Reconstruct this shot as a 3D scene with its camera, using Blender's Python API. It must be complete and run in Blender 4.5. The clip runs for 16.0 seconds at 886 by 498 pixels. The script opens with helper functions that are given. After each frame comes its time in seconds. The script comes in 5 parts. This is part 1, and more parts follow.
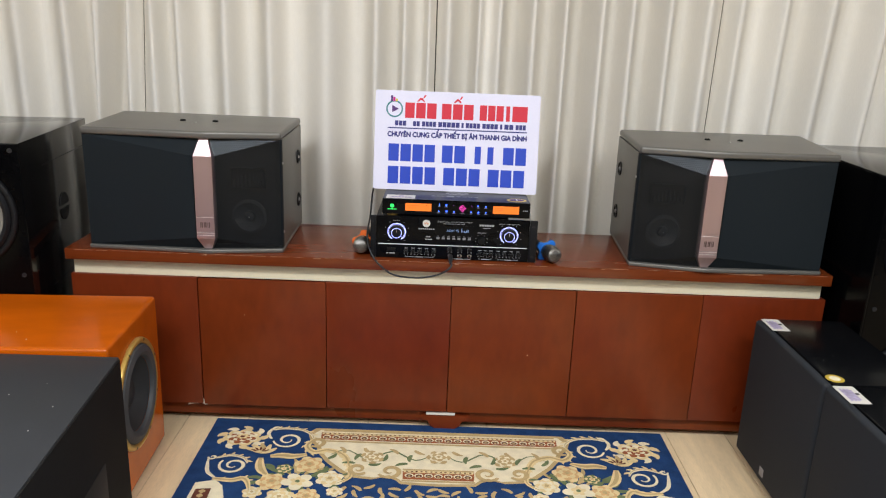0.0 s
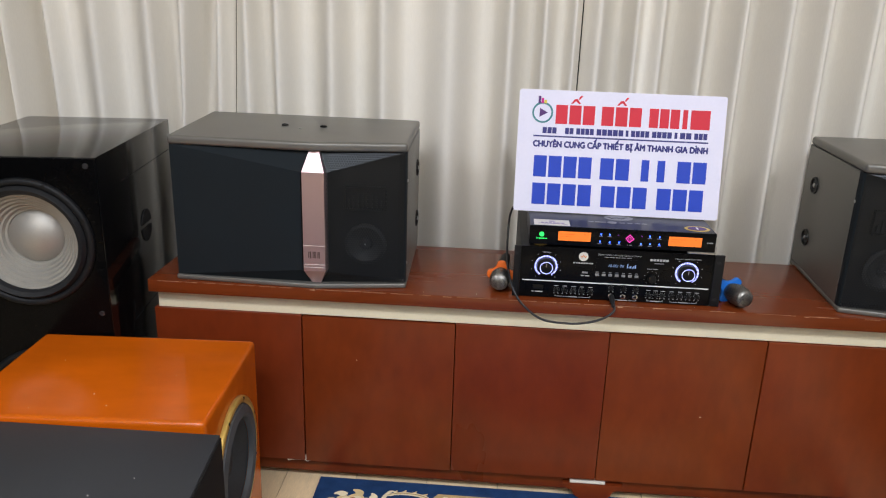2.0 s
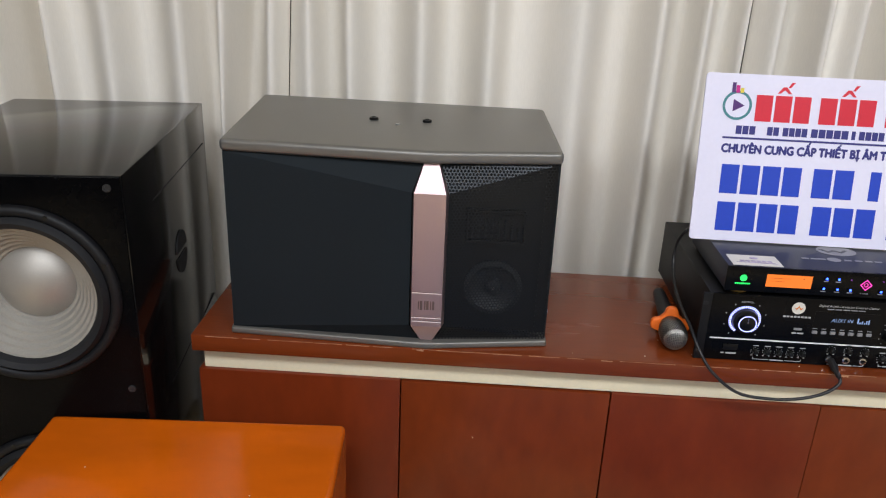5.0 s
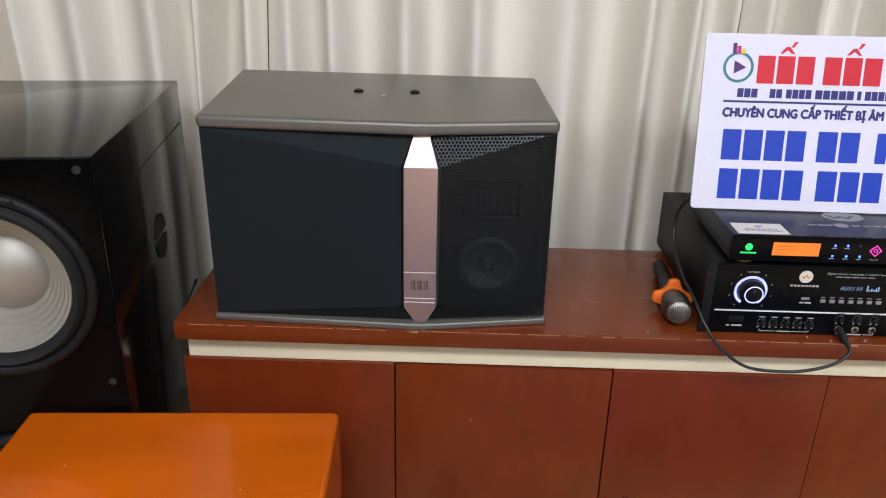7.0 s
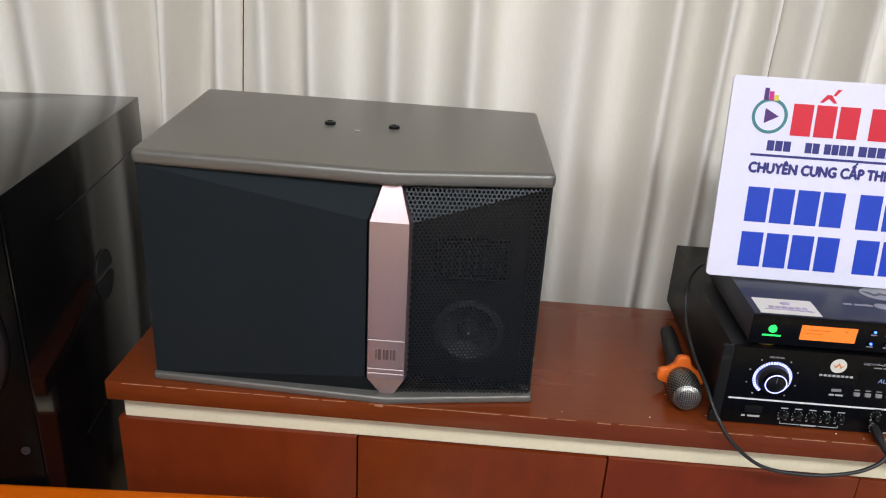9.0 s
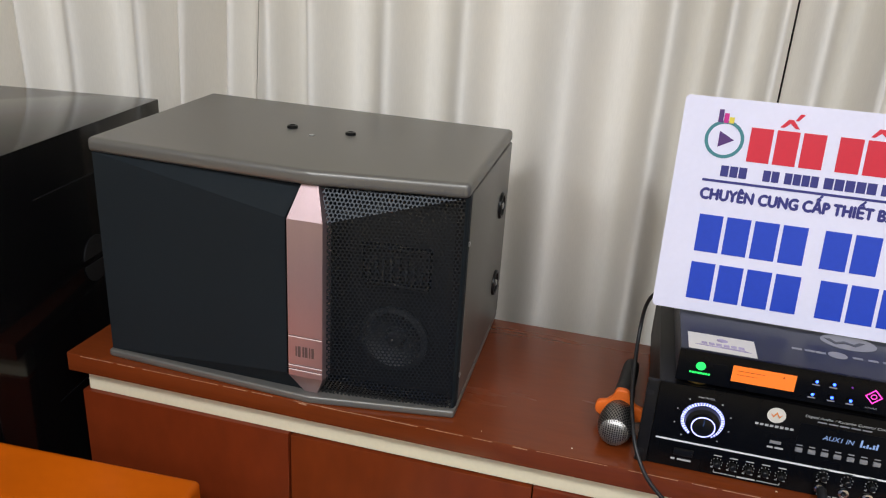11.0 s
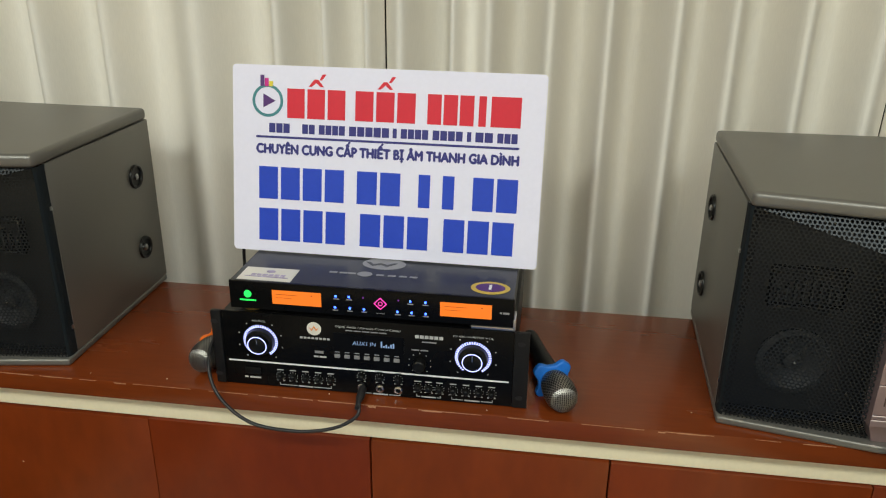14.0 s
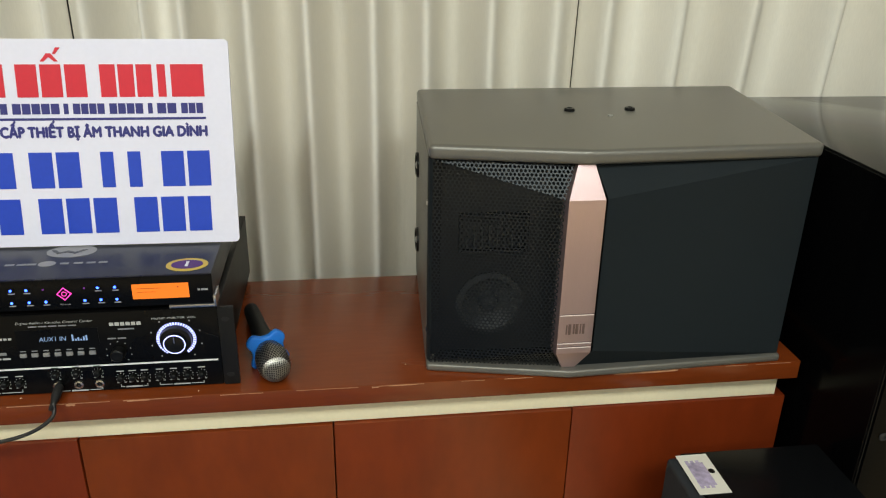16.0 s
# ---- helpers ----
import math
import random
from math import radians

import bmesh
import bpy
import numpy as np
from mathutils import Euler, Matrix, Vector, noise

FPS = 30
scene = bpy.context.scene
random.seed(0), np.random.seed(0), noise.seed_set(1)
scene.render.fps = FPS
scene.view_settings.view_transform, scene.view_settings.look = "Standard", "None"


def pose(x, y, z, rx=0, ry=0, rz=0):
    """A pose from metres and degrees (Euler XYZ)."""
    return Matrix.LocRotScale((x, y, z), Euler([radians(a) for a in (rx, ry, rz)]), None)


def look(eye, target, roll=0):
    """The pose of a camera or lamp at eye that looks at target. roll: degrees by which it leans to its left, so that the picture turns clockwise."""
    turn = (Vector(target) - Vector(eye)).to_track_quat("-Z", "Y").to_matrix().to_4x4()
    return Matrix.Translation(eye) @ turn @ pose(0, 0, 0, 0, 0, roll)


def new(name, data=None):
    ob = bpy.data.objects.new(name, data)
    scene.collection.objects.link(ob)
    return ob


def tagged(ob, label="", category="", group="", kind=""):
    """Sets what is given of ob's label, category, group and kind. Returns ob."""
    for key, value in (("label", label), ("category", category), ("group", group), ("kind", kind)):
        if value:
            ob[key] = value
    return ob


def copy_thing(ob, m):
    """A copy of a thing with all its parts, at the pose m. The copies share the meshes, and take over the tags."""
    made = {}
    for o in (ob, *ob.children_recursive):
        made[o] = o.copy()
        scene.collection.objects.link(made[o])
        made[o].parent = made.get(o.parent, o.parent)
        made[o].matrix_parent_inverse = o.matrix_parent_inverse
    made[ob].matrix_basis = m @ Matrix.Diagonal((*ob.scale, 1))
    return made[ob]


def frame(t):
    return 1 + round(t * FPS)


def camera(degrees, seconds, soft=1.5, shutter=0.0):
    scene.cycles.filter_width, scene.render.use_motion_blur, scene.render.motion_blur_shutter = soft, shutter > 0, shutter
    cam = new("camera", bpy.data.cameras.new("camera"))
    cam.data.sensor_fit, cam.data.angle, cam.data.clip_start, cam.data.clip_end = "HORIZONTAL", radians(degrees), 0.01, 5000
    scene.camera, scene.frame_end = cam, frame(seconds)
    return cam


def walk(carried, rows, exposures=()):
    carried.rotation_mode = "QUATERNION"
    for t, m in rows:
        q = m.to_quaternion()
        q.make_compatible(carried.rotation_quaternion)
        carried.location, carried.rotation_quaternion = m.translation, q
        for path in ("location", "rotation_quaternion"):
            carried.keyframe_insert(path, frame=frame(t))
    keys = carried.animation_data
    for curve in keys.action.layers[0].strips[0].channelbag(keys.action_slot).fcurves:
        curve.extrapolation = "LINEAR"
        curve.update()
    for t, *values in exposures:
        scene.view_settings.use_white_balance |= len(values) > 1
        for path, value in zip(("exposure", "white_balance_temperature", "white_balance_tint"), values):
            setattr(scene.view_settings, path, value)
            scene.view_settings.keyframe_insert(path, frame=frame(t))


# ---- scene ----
import itertools

cam = camera(59.8, 16.0, soft=1.15)
PATH = [
    (0, (0.046, -0.038, 1.21), (0.058, 1.882, 0.648), 2.2),
    (0.5, (-0.02, 0.016, 1.207), (-0.049, 1.935, 0.643), 2.2),
    (1, (-0.09, 0.13, 1.199), (-0.16, 2.046, 0.629), 2.1),
    (1.5, (-0.162, 0.294, 1.212), (-0.265, 2.202, 0.619), 1.9),
    (2, (-0.204, 0.39, 1.217), (-0.328, 2.288, 0.597), 1.8),
    (2.5, (-0.305, 0.486, 1.222), (-0.415, 2.374, 0.57), 1.9),
    (3, (-0.406, 0.561, 1.215), (-0.485, 2.441, 0.539), 2.3),
    (3.5, (-0.454, 0.634, 1.199), (-0.512, 2.516, 0.525), 2.8),
    (4, (-0.49, 0.741, 1.198), (-0.56, 2.625, 0.531), 2.8),
    (4.2, (-0.504, 0.794, 1.216), (-0.58, 2.671, 0.53), 2.8),
    (6.5, (-0.558, 0.942, 1.172), (-0.604, 2.79, 0.409), 1.4),
    (7, (-0.553, 0.95, 1.175), (-0.59, 2.791, 0.394), 1.2),
    (7.5, (-0.543, 0.96, 1.176), (-0.573, 2.797, 0.386), 1.1),
    (8, (-0.529, 1.002, 1.181), (-0.558, 2.836, 0.384), 1.5),
    (8.5, (-0.516, 1.092, 1.188), (-0.559, 2.931, 0.403), 2.3),
    (8.7, (-0.515, 1.117, 1.195), (-0.563, 2.956, 0.409), 2.8),
    (10.8, (-0.24, 1.202, 1.174), (-0.663, 3.016, 0.446), 3.9),
    (11, (-0.207, 1.183, 1.177), (-0.654, 2.993, 0.452), 3.6),
    (11.5, (-0.115, 1.138, 1.181), (-0.606, 2.933, 0.449), 2.7),
    (12, (-0.034, 1.101, 1.205), (-0.557, 2.888, 0.474), 1.9),
    (12.5, (0.071, 1.103, 1.21), (-0.459, 2.888, 0.479), 1.2),
    (13, (0.191, 1.114, 1.202), (-0.301, 2.91, 0.472), 0.7),
    (13.5, (0.273, 1.111, 1.192), (-0.121, 2.93, 0.46), 0.6),
    (14, (0.335, 1.11, 1.19), (0.082, 2.953, 0.457), 0.7),
    (14.5, (0.392, 1.107, 1.19), (0.288, 2.962, 0.451), 0.7),
    (15, (0.432, 1.104, 1.178), (0.469, 2.961, 0.436), 0.7),
    (15.5, (0.459, 1.11, 1.177), (0.618, 2.951, 0.411), 0.8),
    (16, (0.483, 1.114, 1.175), (0.736, 2.937, 0.391), 1.1),
]
EXPOSURES = [(0.0, 0.06, 6200, 15), (3.0, -0.04, 6080, 17), (7.0, 0.08, 6100, 16), (8.6, 0.16, 6100, 16), (11.0, -0.01, 6120, 16), (13.0, -0.15, 6600, 5), (14.5, -0.15, 6700, 4), (16.0, 0.0, 6680, 3)]
walk(cam, [(t, look(eye, target, roll)) for t, eye, target, roll in PATH], EXPOSURES)

# ---- light: white ceiling panels of a closed room, with an added back pair ----
world = bpy.data.worlds.new("room_world")
world.use_nodes = True
world.node_tree.nodes["Background"].inputs[0].default_value = (0.5, 0.5, 0.5, 1)
world.node_tree.nodes["Background"].inputs[1].default_value = 0.05
scene.world = world
CEILING = 2.8
# the last two are unseen extras that brighten the speaker bars' folded tips
LAMPS = [(-0.85, -0.15, 58), (1.0, -0.15, 58), (-1.55, -1.5, 24), (1.7, -1.5, 24)]
for lx, ly, watts in LAMPS:
    lamp = bpy.data.lights.new("ceiling_lamp", "AREA")
    lamp.shape, lamp.size, lamp.size_y, lamp.energy, lamp.color = "RECTANGLE", 1.2, 0.6, watts, (0.955, 1.0, 0.985)
    new("ceiling_lamp", lamp).matrix_world = pose(lx, ly, CEILING - 0.06)


# ---- materials ----
def mat(name, col, rough=0.5, metal=0.0, var=0.12, scale=6.0, fine=150.0, bump=0.08, stretch=(1, 1, 1), coat=0.0, spec=0.5, rvar=0.1):
    m = bpy.data.materials.new(name)
    m.use_nodes = True
    nt = m.node_tree
    N, L = nt.nodes, nt.links
    b = N["Principled BSDF"]
    co = N.new("ShaderNodeTexCoord")
    mp = N.new("ShaderNodeMapping")
    mp.inputs["Scale"].default_value = stretch
    L.new(co.outputs["Object"], mp.inputs[0])
    n1, n2 = N.new("ShaderNodeTexNoise"), N.new("ShaderNodeTexNoise")
    n1.inputs["Scale"].default_value, n2.inputs["Scale"].default_value = scale, fine
    n1.inputs["Detail"].default_value, n2.inputs["Detail"].default_value = 4, 3
    L.new(mp.outputs[0], n1.inputs["Vector"])
    L.new(mp.outputs[0], n2.inputs["Vector"])
    mixn = N.new("ShaderNodeMath")
    mixn.operation = "MULTIPLY_ADD"
    L.new(n2.outputs["Fac"], mixn.inputs[0])
    mixn.inputs[1].default_value = 0.45
    half = N.new("ShaderNodeMath")
    half.operation = "MULTIPLY"
    half.inputs[1].default_value = 0.55
    L.new(n1.outputs["Fac"], half.inputs[0])
    L.new(half.outputs[0], mixn.inputs[2])
    ramp = N.new("ShaderNodeValToRGB")
    ramp.color_ramp.elements[0].position, ramp.color_ramp.elements[1].position = 0.3, 0.7
    ramp.color_ramp.elements[0].color = (*[c * (1 - var) for c in col], 1)
    ramp.color_ramp.elements[1].color = (*[min(1, c * (1 + var)) for c in col], 1)
    L.new(mixn.outputs[0], ramp.inputs[0])
    L.new(ramp.outputs[0], b.inputs["Base Color"])
    rr = N.new("ShaderNodeMapRange")
    rr.inputs["To Min"].default_value, rr.inputs["To Max"].default_value = max(0.02, rough - rvar), min(1, rough + rvar)
    L.new(n1.outputs["Fac"], rr.inputs["Value"])
    L.new(rr.outputs[0], b.inputs["Roughness"])
    b.inputs["Metallic"].default_value = metal
    b.inputs["Specular IOR Level"].default_value = spec
    b.inputs["Coat Weight"].default_value = coat
    b.inputs["Coat Roughness"].default_value = 0.12
    if bump:
        bp = N.new("ShaderNodeBump")
        bp.inputs["Strength"].default_value, bp.inputs["Distance"].default_value = bump, 0.002
        L.new(n2.outputs["Fac"], bp.inputs["Height"])
        L.new(bp.outputs[0], b.inputs["Normal"])
    return m


def glow(name, col, strength, base=(0.02, 0.02, 0.02)):
    m = bpy.data.materials.new(name)
    m.use_nodes = True
    b = m.node_tree.nodes["Principled BSDF"]
    b.inputs["Base Color"].default_value = (*base, 1)
    b.inputs["Emission Color"].default_value = (*col, 1)
    b.inputs["Emission Strength"].default_value = strength
    b.inputs["Roughness"].default_value = 0.3
    return m


def perforated(name, col, pitch, radius):
    """Sheet metal with round holes in rows, through which one sees."""
    m = mat(name, col, 0.36, 0.7, 0.1, 5, 200, 0.0)
    nt = m.node_tree
    N, L = nt.nodes, nt.links
    co = N.new("ShaderNodeTexCoord")
    flat = N.new("ShaderNodeVectorMath")
    flat.operation = "MULTIPLY"
    flat.inputs[1].default_value = (1, 0, 1)
    L.new(co.outputs["Object"], flat.inputs[0])
    step = (pitch, 1.0, pitch * 1.732)
    ends = []
    for off in (0.0, 0.5):
        div, add, fra, sub, mul, length = [N.new("ShaderNodeVectorMath") for _ in range(6)]
        div.operation, add.operation, fra.operation, sub.operation, mul.operation, length.operation = "DIVIDE", "ADD", "FRACTION", "SUBTRACT", "MULTIPLY", "LENGTH"
        L.new(flat.outputs[0], div.inputs[0])
        div.inputs[1].default_value = step
        L.new(div.outputs[0], add.inputs[0])
        add.inputs[1].default_value = (off + 50, 0.5, off + 50)
        L.new(add.outputs[0], fra.inputs[0])
        L.new(fra.outputs[0], sub.inputs[0])
        sub.inputs[1].default_value = (0.5, 0.5, 0.5)
        L.new(sub.outputs[0], mul.inputs[0])
        mul.inputs[1].default_value = step
        L.new(mul.outputs[0], length.inputs[0])
        ends.append(length.outputs["Value"])
    low = N.new("ShaderNodeMath")
    low.operation = "MINIMUM"
    L.new(ends[0], low.inputs[0])
    L.new(ends[1], low.inputs[1])
    solid = N.new("ShaderNodeMath")
    solid.operation = "GREATER_THAN"
    solid.inputs[1].default_value = radius
    L.new(low.outputs[0], solid.inputs[0])
    L.new(solid.outputs[0], N["Principled BSDF"].inputs["Alpha"])
    return m


M_WALL = mat("wall_paint", (0.52, 0.51, 0.49), 0.8, var=0.04, scale=2, bump=0.03)
M_DIM = mat("unseen_dark_wall", (0.035, 0.032, 0.03), 0.8, var=0.1, scale=2, bump=0.03)
M_CEIL = mat("ceiling_paint", (0.8, 0.79, 0.76), 0.85, var=0.03, scale=2, bump=0.02)
M_CLOTH = mat("curtain_cloth", (0.86, 0.82, 0.745), 0.85, var=0.05, scale=3, fine=500, bump=0.15, stretch=(1, 1, 0.12), spec=0.2)
M_PLANK = mat("oak_laminate", (0.84, 0.65, 0.40), 0.42, var=0.16, scale=5, fine=60, bump=0.03, stretch=(8, 0.8, 1), coat=0.1)
M_GROUND = mat("floor_joint", (0.5, 0.37, 0.22), 0.7)
M_RED = mat("mahogany_varnish", (0.160, 0.0255, 0.0052), 0.30, var=0.22, scale=3.0, fine=26, bump=0.008, stretch=(1.4, 1.4, 0.6), coat=0.0, spec=0.36)
M_REDTOP = mat("mahogany_top", (0.155, 0.030, 0.006), 0.25, var=0.15, scale=2.4, fine=40, bump=0.015, stretch=(0.5, 4, 4), coat=0.15, spec=0.42)
M_CREAM = mat("cream_laminate", (0.86, 0.77, 0.55), 0.5, var=0.05, scale=4, bump=0.02)
M_CHIPGLINT = mat("chipboard_and_edge_glint", (0.42, 0.21, 0.11), 0.8, var=0.3, scale=60, bump=0.2)
M_SHELL = mat("bronze_grey_paint", (0.17, 0.163, 0.147), 0.37, 0.45, 0.06, 4, 700, 0.12, rvar=0.05)
M_NAVY = mat("dark_grille_cloth", (0.0100, 0.0143, 0.0175), 0.72, 0.0, 0.12, 5, 900, 0.15, spec=0.17)
M_PERF = perforated("perforated_grille", (0.024, 0.027, 0.030), 0.0056, 0.0020)
M_HORN = mat("grey_horn_plastic", (0.022, 0.024, 0.026), 0.6, bump=0.0)
M_BAFFLE = mat("black_baffle", (0.006, 0.006, 0.007), 0.6)
M_ROSE = mat("rose_brushed_metal", (0.57, 0.42, 0.43), 0.31, 0.8, 0.06, 3, 240, 0.06, (12, 1, 0.6))
M_ROSELINE = mat("groove_highlight", (0.9, 0.78, 0.76), 0.4, 0.2, 0.03)
M_BADGE = mat("etched_badge", (0.16, 0.105, 0.095), 0.5, 0.5, 0.05)
M_SCREW = mat("black_screw", (0.012, 0.012, 0.012), 0.32, 0.6)
M_STEEL = mat("bright_steel", (0.55, 0.55, 0.56), 0.28, 1.0, 0.06)
M_LACQ = mat("black_lacquer", (0.004, 0.004, 0.0045), 0.11, var=0.2, scale=3, fine=40, bump=0.0, coat=0.0, spec=0.36, rvar=0.03)
M_FRONT = mat("satin_black_front", (0.0018, 0.0018, 0.0021), 0.2, var=0.15, scale=3, fine=60, bump=0.0, spec=0.07)
M_SATIN = mat("satin_black_paint", (0.0045, 0.0048, 0.0055), 0.24, var=0.25, scale=4, fine=90, bump=0.01, spec=0.2)
M_RUBBER = mat("rubber_surround", (0.009, 0.0095, 0.011), 0.6, spec=0.3)
M_BASKET = mat("cast_basket", (0.006, 0.0063, 0.0075), 0.55, 0.1, spec=0.3)
M_CONE = mat("silver_cone", (0.30, 0.287, 0.255), 0.48, 0.25, 0.08, 6, 300, 0.04)
M_CAP = mat("silver_dust_cap", (0.37, 0.35, 0.315), 0.5, 0.55, 0.06, 6, 300, 0.02)
M_FOAM = mat("grey_foam_surround", (0.06, 0.062, 0.065), 0.6, var=0.1, bump=0.05)
M_BBCLOTH = mat("black_grille_cloth", (0.0085, 0.0078, 0.0072), 0.8, var=0.15, scale=6, fine=900, bump=0.2, spec=0.2)
M_DARKCONE = mat("paper_cone", (0.022, 0.022, 0.023), 0.7, var=0.2, fine=300, bump=0.3)
M_ORANGE = mat("amber_varnish", (0.53, 0.099, 0.0010), 0.17, spec=0.34, var=0.2, scale=2.5, fine=8, bump=0.0, stretch=(0.8, 1.8, 1.8), coat=0.0, rvar=0.05)
M_BRASS = mat("brass_ring", (0.80, 0.56, 0.15), 0.34, 0.75, 0.08)
M_VINYL = mat("black_vinyl_wrap", (0.036, 0.038, 0.042), 0.5, var=0.2, scale=4, fine=500, bump=0.15, spec=0.25)
M_FABRIC = mat("charcoal_grille_fabric", (0.015, 0.018, 0.023), 0.85, var=0.15, scale=6, fine=900, bump=0.3)
M_AMP = mat("black_anodised_panel", (0.0032, 0.0032, 0.0036), 0.28, 0.0, 0.2, 6, 400, 0.02, spec=0.13)
M_CASE = mat("black_steel_case", (0.007, 0.007, 0.0078), 0.45, 0.1, 0.2, 6, 500, 0.06, spec=0.3)
M_RXTOP = mat("grey_blue_case", (0.045, 0.048, 0.062), 0.36, 0.4, 0.08, 5, 500, 0.04)
M_TRIM = mat("white_metal_trim", (0.85, 0.85, 0.86), 0.35, 0.1, 0.03)
M_PRINT = mat("white_print", (0.46, 0.46, 0.46), 0.5, var=0.03, bump=0)
M_PALE = mat("grey_print", (0.27, 0.27, 0.29), 0.5, var=0.03, bump=0)
M_GOLDPRINT = mat("orange_print", (0.75, 0.25, 0.06), 0.45, var=0.05, bump=0)
M_BTN = mat("grey_button", (0.3, 0.3, 0.31), 0.4, 0.3)
M_PEG = mat("grey_peg", (0.03, 0.03, 0.033), 0.45, 0.3)
M_BOARD = mat("white_sign_board", (0.79, 0.775, 0.93), 0.45, var=0.025, scale=3, bump=0.01)
M_INKRED = mat("red_ink", (0.66, 0.012, 0.035), 0.45, var=0.04, bump=0)
M_INKBLUE = mat("blue_ink", (0.012, 0.055, 0.52), 0.45, var=0.06, bump=0)
M_INKNAVY = mat("indigo_ink", (0.03, 0.03, 0.2), 0.45, var=0.04, bump=0)
M_INKTEAL = mat("teal_ink", (0.05, 0.22, 0.25), 0.45, var=0.04, bump=0)
M_INKMAG = mat("magenta_ink", (0.6, 0.01, 0.25), 0.45, var=0.04, bump=0)
M_INKPUR = mat("purple_ink", (0.08, 0.02, 0.16), 0.45, var=0.04, bump=0)
M_INKYEL = mat("yellow_ink", (0.75, 0.6, 0.05), 0.45, var=0.04, bump=0)
M_STICK = mat("sticker_paper", (0.72, 0.69, 0.62), 0.4, var=0.04, bump=0.01)
M_LILAC = mat("lilac_print", (0.40, 0.34, 0.48), 0.5, var=0.4, scale=90, bump=0)
M_GOLDST = mat("gold_sticker", (0.70, 0.5, 0.06), 0.35, 0.2, 0.08)
M_RING_O = mat("orange_silicone", (0.85, 0.16, 0.01), 0.5, var=0.05)
M_RING_B = mat("blue_silicone", (0.01, 0.16, 0.62), 0.5, var=0.05)
M_MIC = mat("mic_handle_paint", (0.007, 0.007, 0.0075), 0.5, spec=0.25)
M_MESH = mat("mic_wire_mesh", (0.30, 0.29, 0.27), 0.3, 0.9, 0.1)
M_CABLE = mat("black_cable", (0.012, 0.012, 0.013), 0.45)
M_RUG = mat("navy_rug_pile", (0.021, 0.060, 0.172), 0.95, var=0.3, scale=30, fine=900, bump=0.6, spec=0.1)
M_RUGCREAM = mat("cream_rug_pile", (0.86, 0.76, 0.53), 0.95, var=0.14, scale=40, fine=900, bump=0.6, spec=0.1)
M_RUGGOLD = mat("gold_rug_pile", (0.55, 0.40, 0.19), 0.95, var=0.2, scale=40, fine=900, bump=0.6, spec=0.1)
M_RUGBROWN = mat("brown_rug_pile", (0.16, 0.055, 0.035), 0.95, var=0.25, scale=40, fine=900, bump=0.6, spec=0.1)
M_RUGRUST = mat("russet_rug_pile", (0.36, 0.12, 0.05), 0.95, var=0.25, scale=40, fine=900, bump=0.6, spec=0.1)
M_RUGYELLOW = mat("straw_rug_pile", (0.80, 0.63, 0.33), 0.95, var=0.16, scale=40, fine=900, bump=0.6, spec=0.1)
M_RUGPEACH = mat("peach_rug_pile", (0.70, 0.44, 0.20), 0.95, var=0.2, scale=40, fine=900, bump=0.6, spec=0.1)
M_RUGGREEN = mat("olive_rug_pile", (0.17, 0.21, 0.10), 0.95, var=0.25, scale=40, fine=900, bump=0.6, spec=0.1)
G_LCD = glow("amber_lcd", (1.0, 0.20, 0.005), 1.15)
G_LCDINK = mat("lcd_ink", (0.4, 0.08, 0.01), 0.5, bump=0)
G_RING = glow("white_led_ring", (0.42, 0.45, 1.0), 2.6)
G_BLUE = glow("blue_led", (0.03, 0.09, 1.0), 8.0)
G_GREEN = glow("green_led", (0.02, 0.9, 0.12), 1.6)
G_MAG = glow("magenta_led", (1.0, 0.05, 0.45), 1.8)
G_PURPLE = glow("purple_led", (0.3, 0.03, 0.5), 0.6)
G_DISP = glow("display_blue", (0.40, 0.60, 1.0), 0.65)


nt = M_PLANK.node_tree
info, tone = nt.nodes.new("ShaderNodeObjectInfo"), nt.nodes.new("ShaderNodeHueSaturation")
vary = nt.nodes.new("ShaderNodeMapRange")
vary.inputs["To Min"].default_value, vary.inputs["To Max"].default_value = 0.86, 1.08
nt.links.new(info.outputs["Random"], vary.inputs["Value"])
nt.links.new(vary.outputs[0], tone.inputs["Value"])
nt.links.new(nt.nodes["Principled BSDF"].inputs["Base Color"].links[0].from_socket, tone.inputs["Color"])
nt.links.new(tone.outputs[0], nt.nodes["Principled BSDF"].inputs["Base Color"])

nt = M_RED.node_tree
info, tone = nt.nodes.new("ShaderNodeObjectInfo"), nt.nodes.new("ShaderNodeHueSaturation")
for low, high, socket in ((0.94, 1.05, "Value"), (0.497, 0.505, "Hue")):
    vary = nt.nodes.new("ShaderNodeMapRange")
    vary.inputs["To Min"].default_value, vary.inputs["To Max"].default_value = low, high
    nt.links.new(info.outputs["Random"], vary.inputs["Value"])
    nt.links.new(vary.outputs[0], tone.inputs[socket])
nt.links.new(nt.nodes["Principled BSDF"].inputs["Base Color"].links[0].from_socket, tone.inputs["Color"])
nt.links.new(tone.outputs[0], nt.nodes["Principled BSDF"].inputs["Base Color"])


# ---- mesh helpers ----
def finish(ob, bm, material, angle=38):
    bmesh.ops.recalc_face_normals(bm, faces=bm.faces)
    bm.to_mesh(ob)
    bm.free()
    ob.materials.append(material)
    ob.shade_smooth()
    ob.set_sharp_from_angle(angle=radians(angle))
    return ob


def part(name, bm, material, parent=None, label="", kind="", angle=38):
    ob = new(name, finish(bpy.data.meshes.new(name), bm, material, angle))
    ob.parent = parent
    return tagged(ob, label, kind=kind)


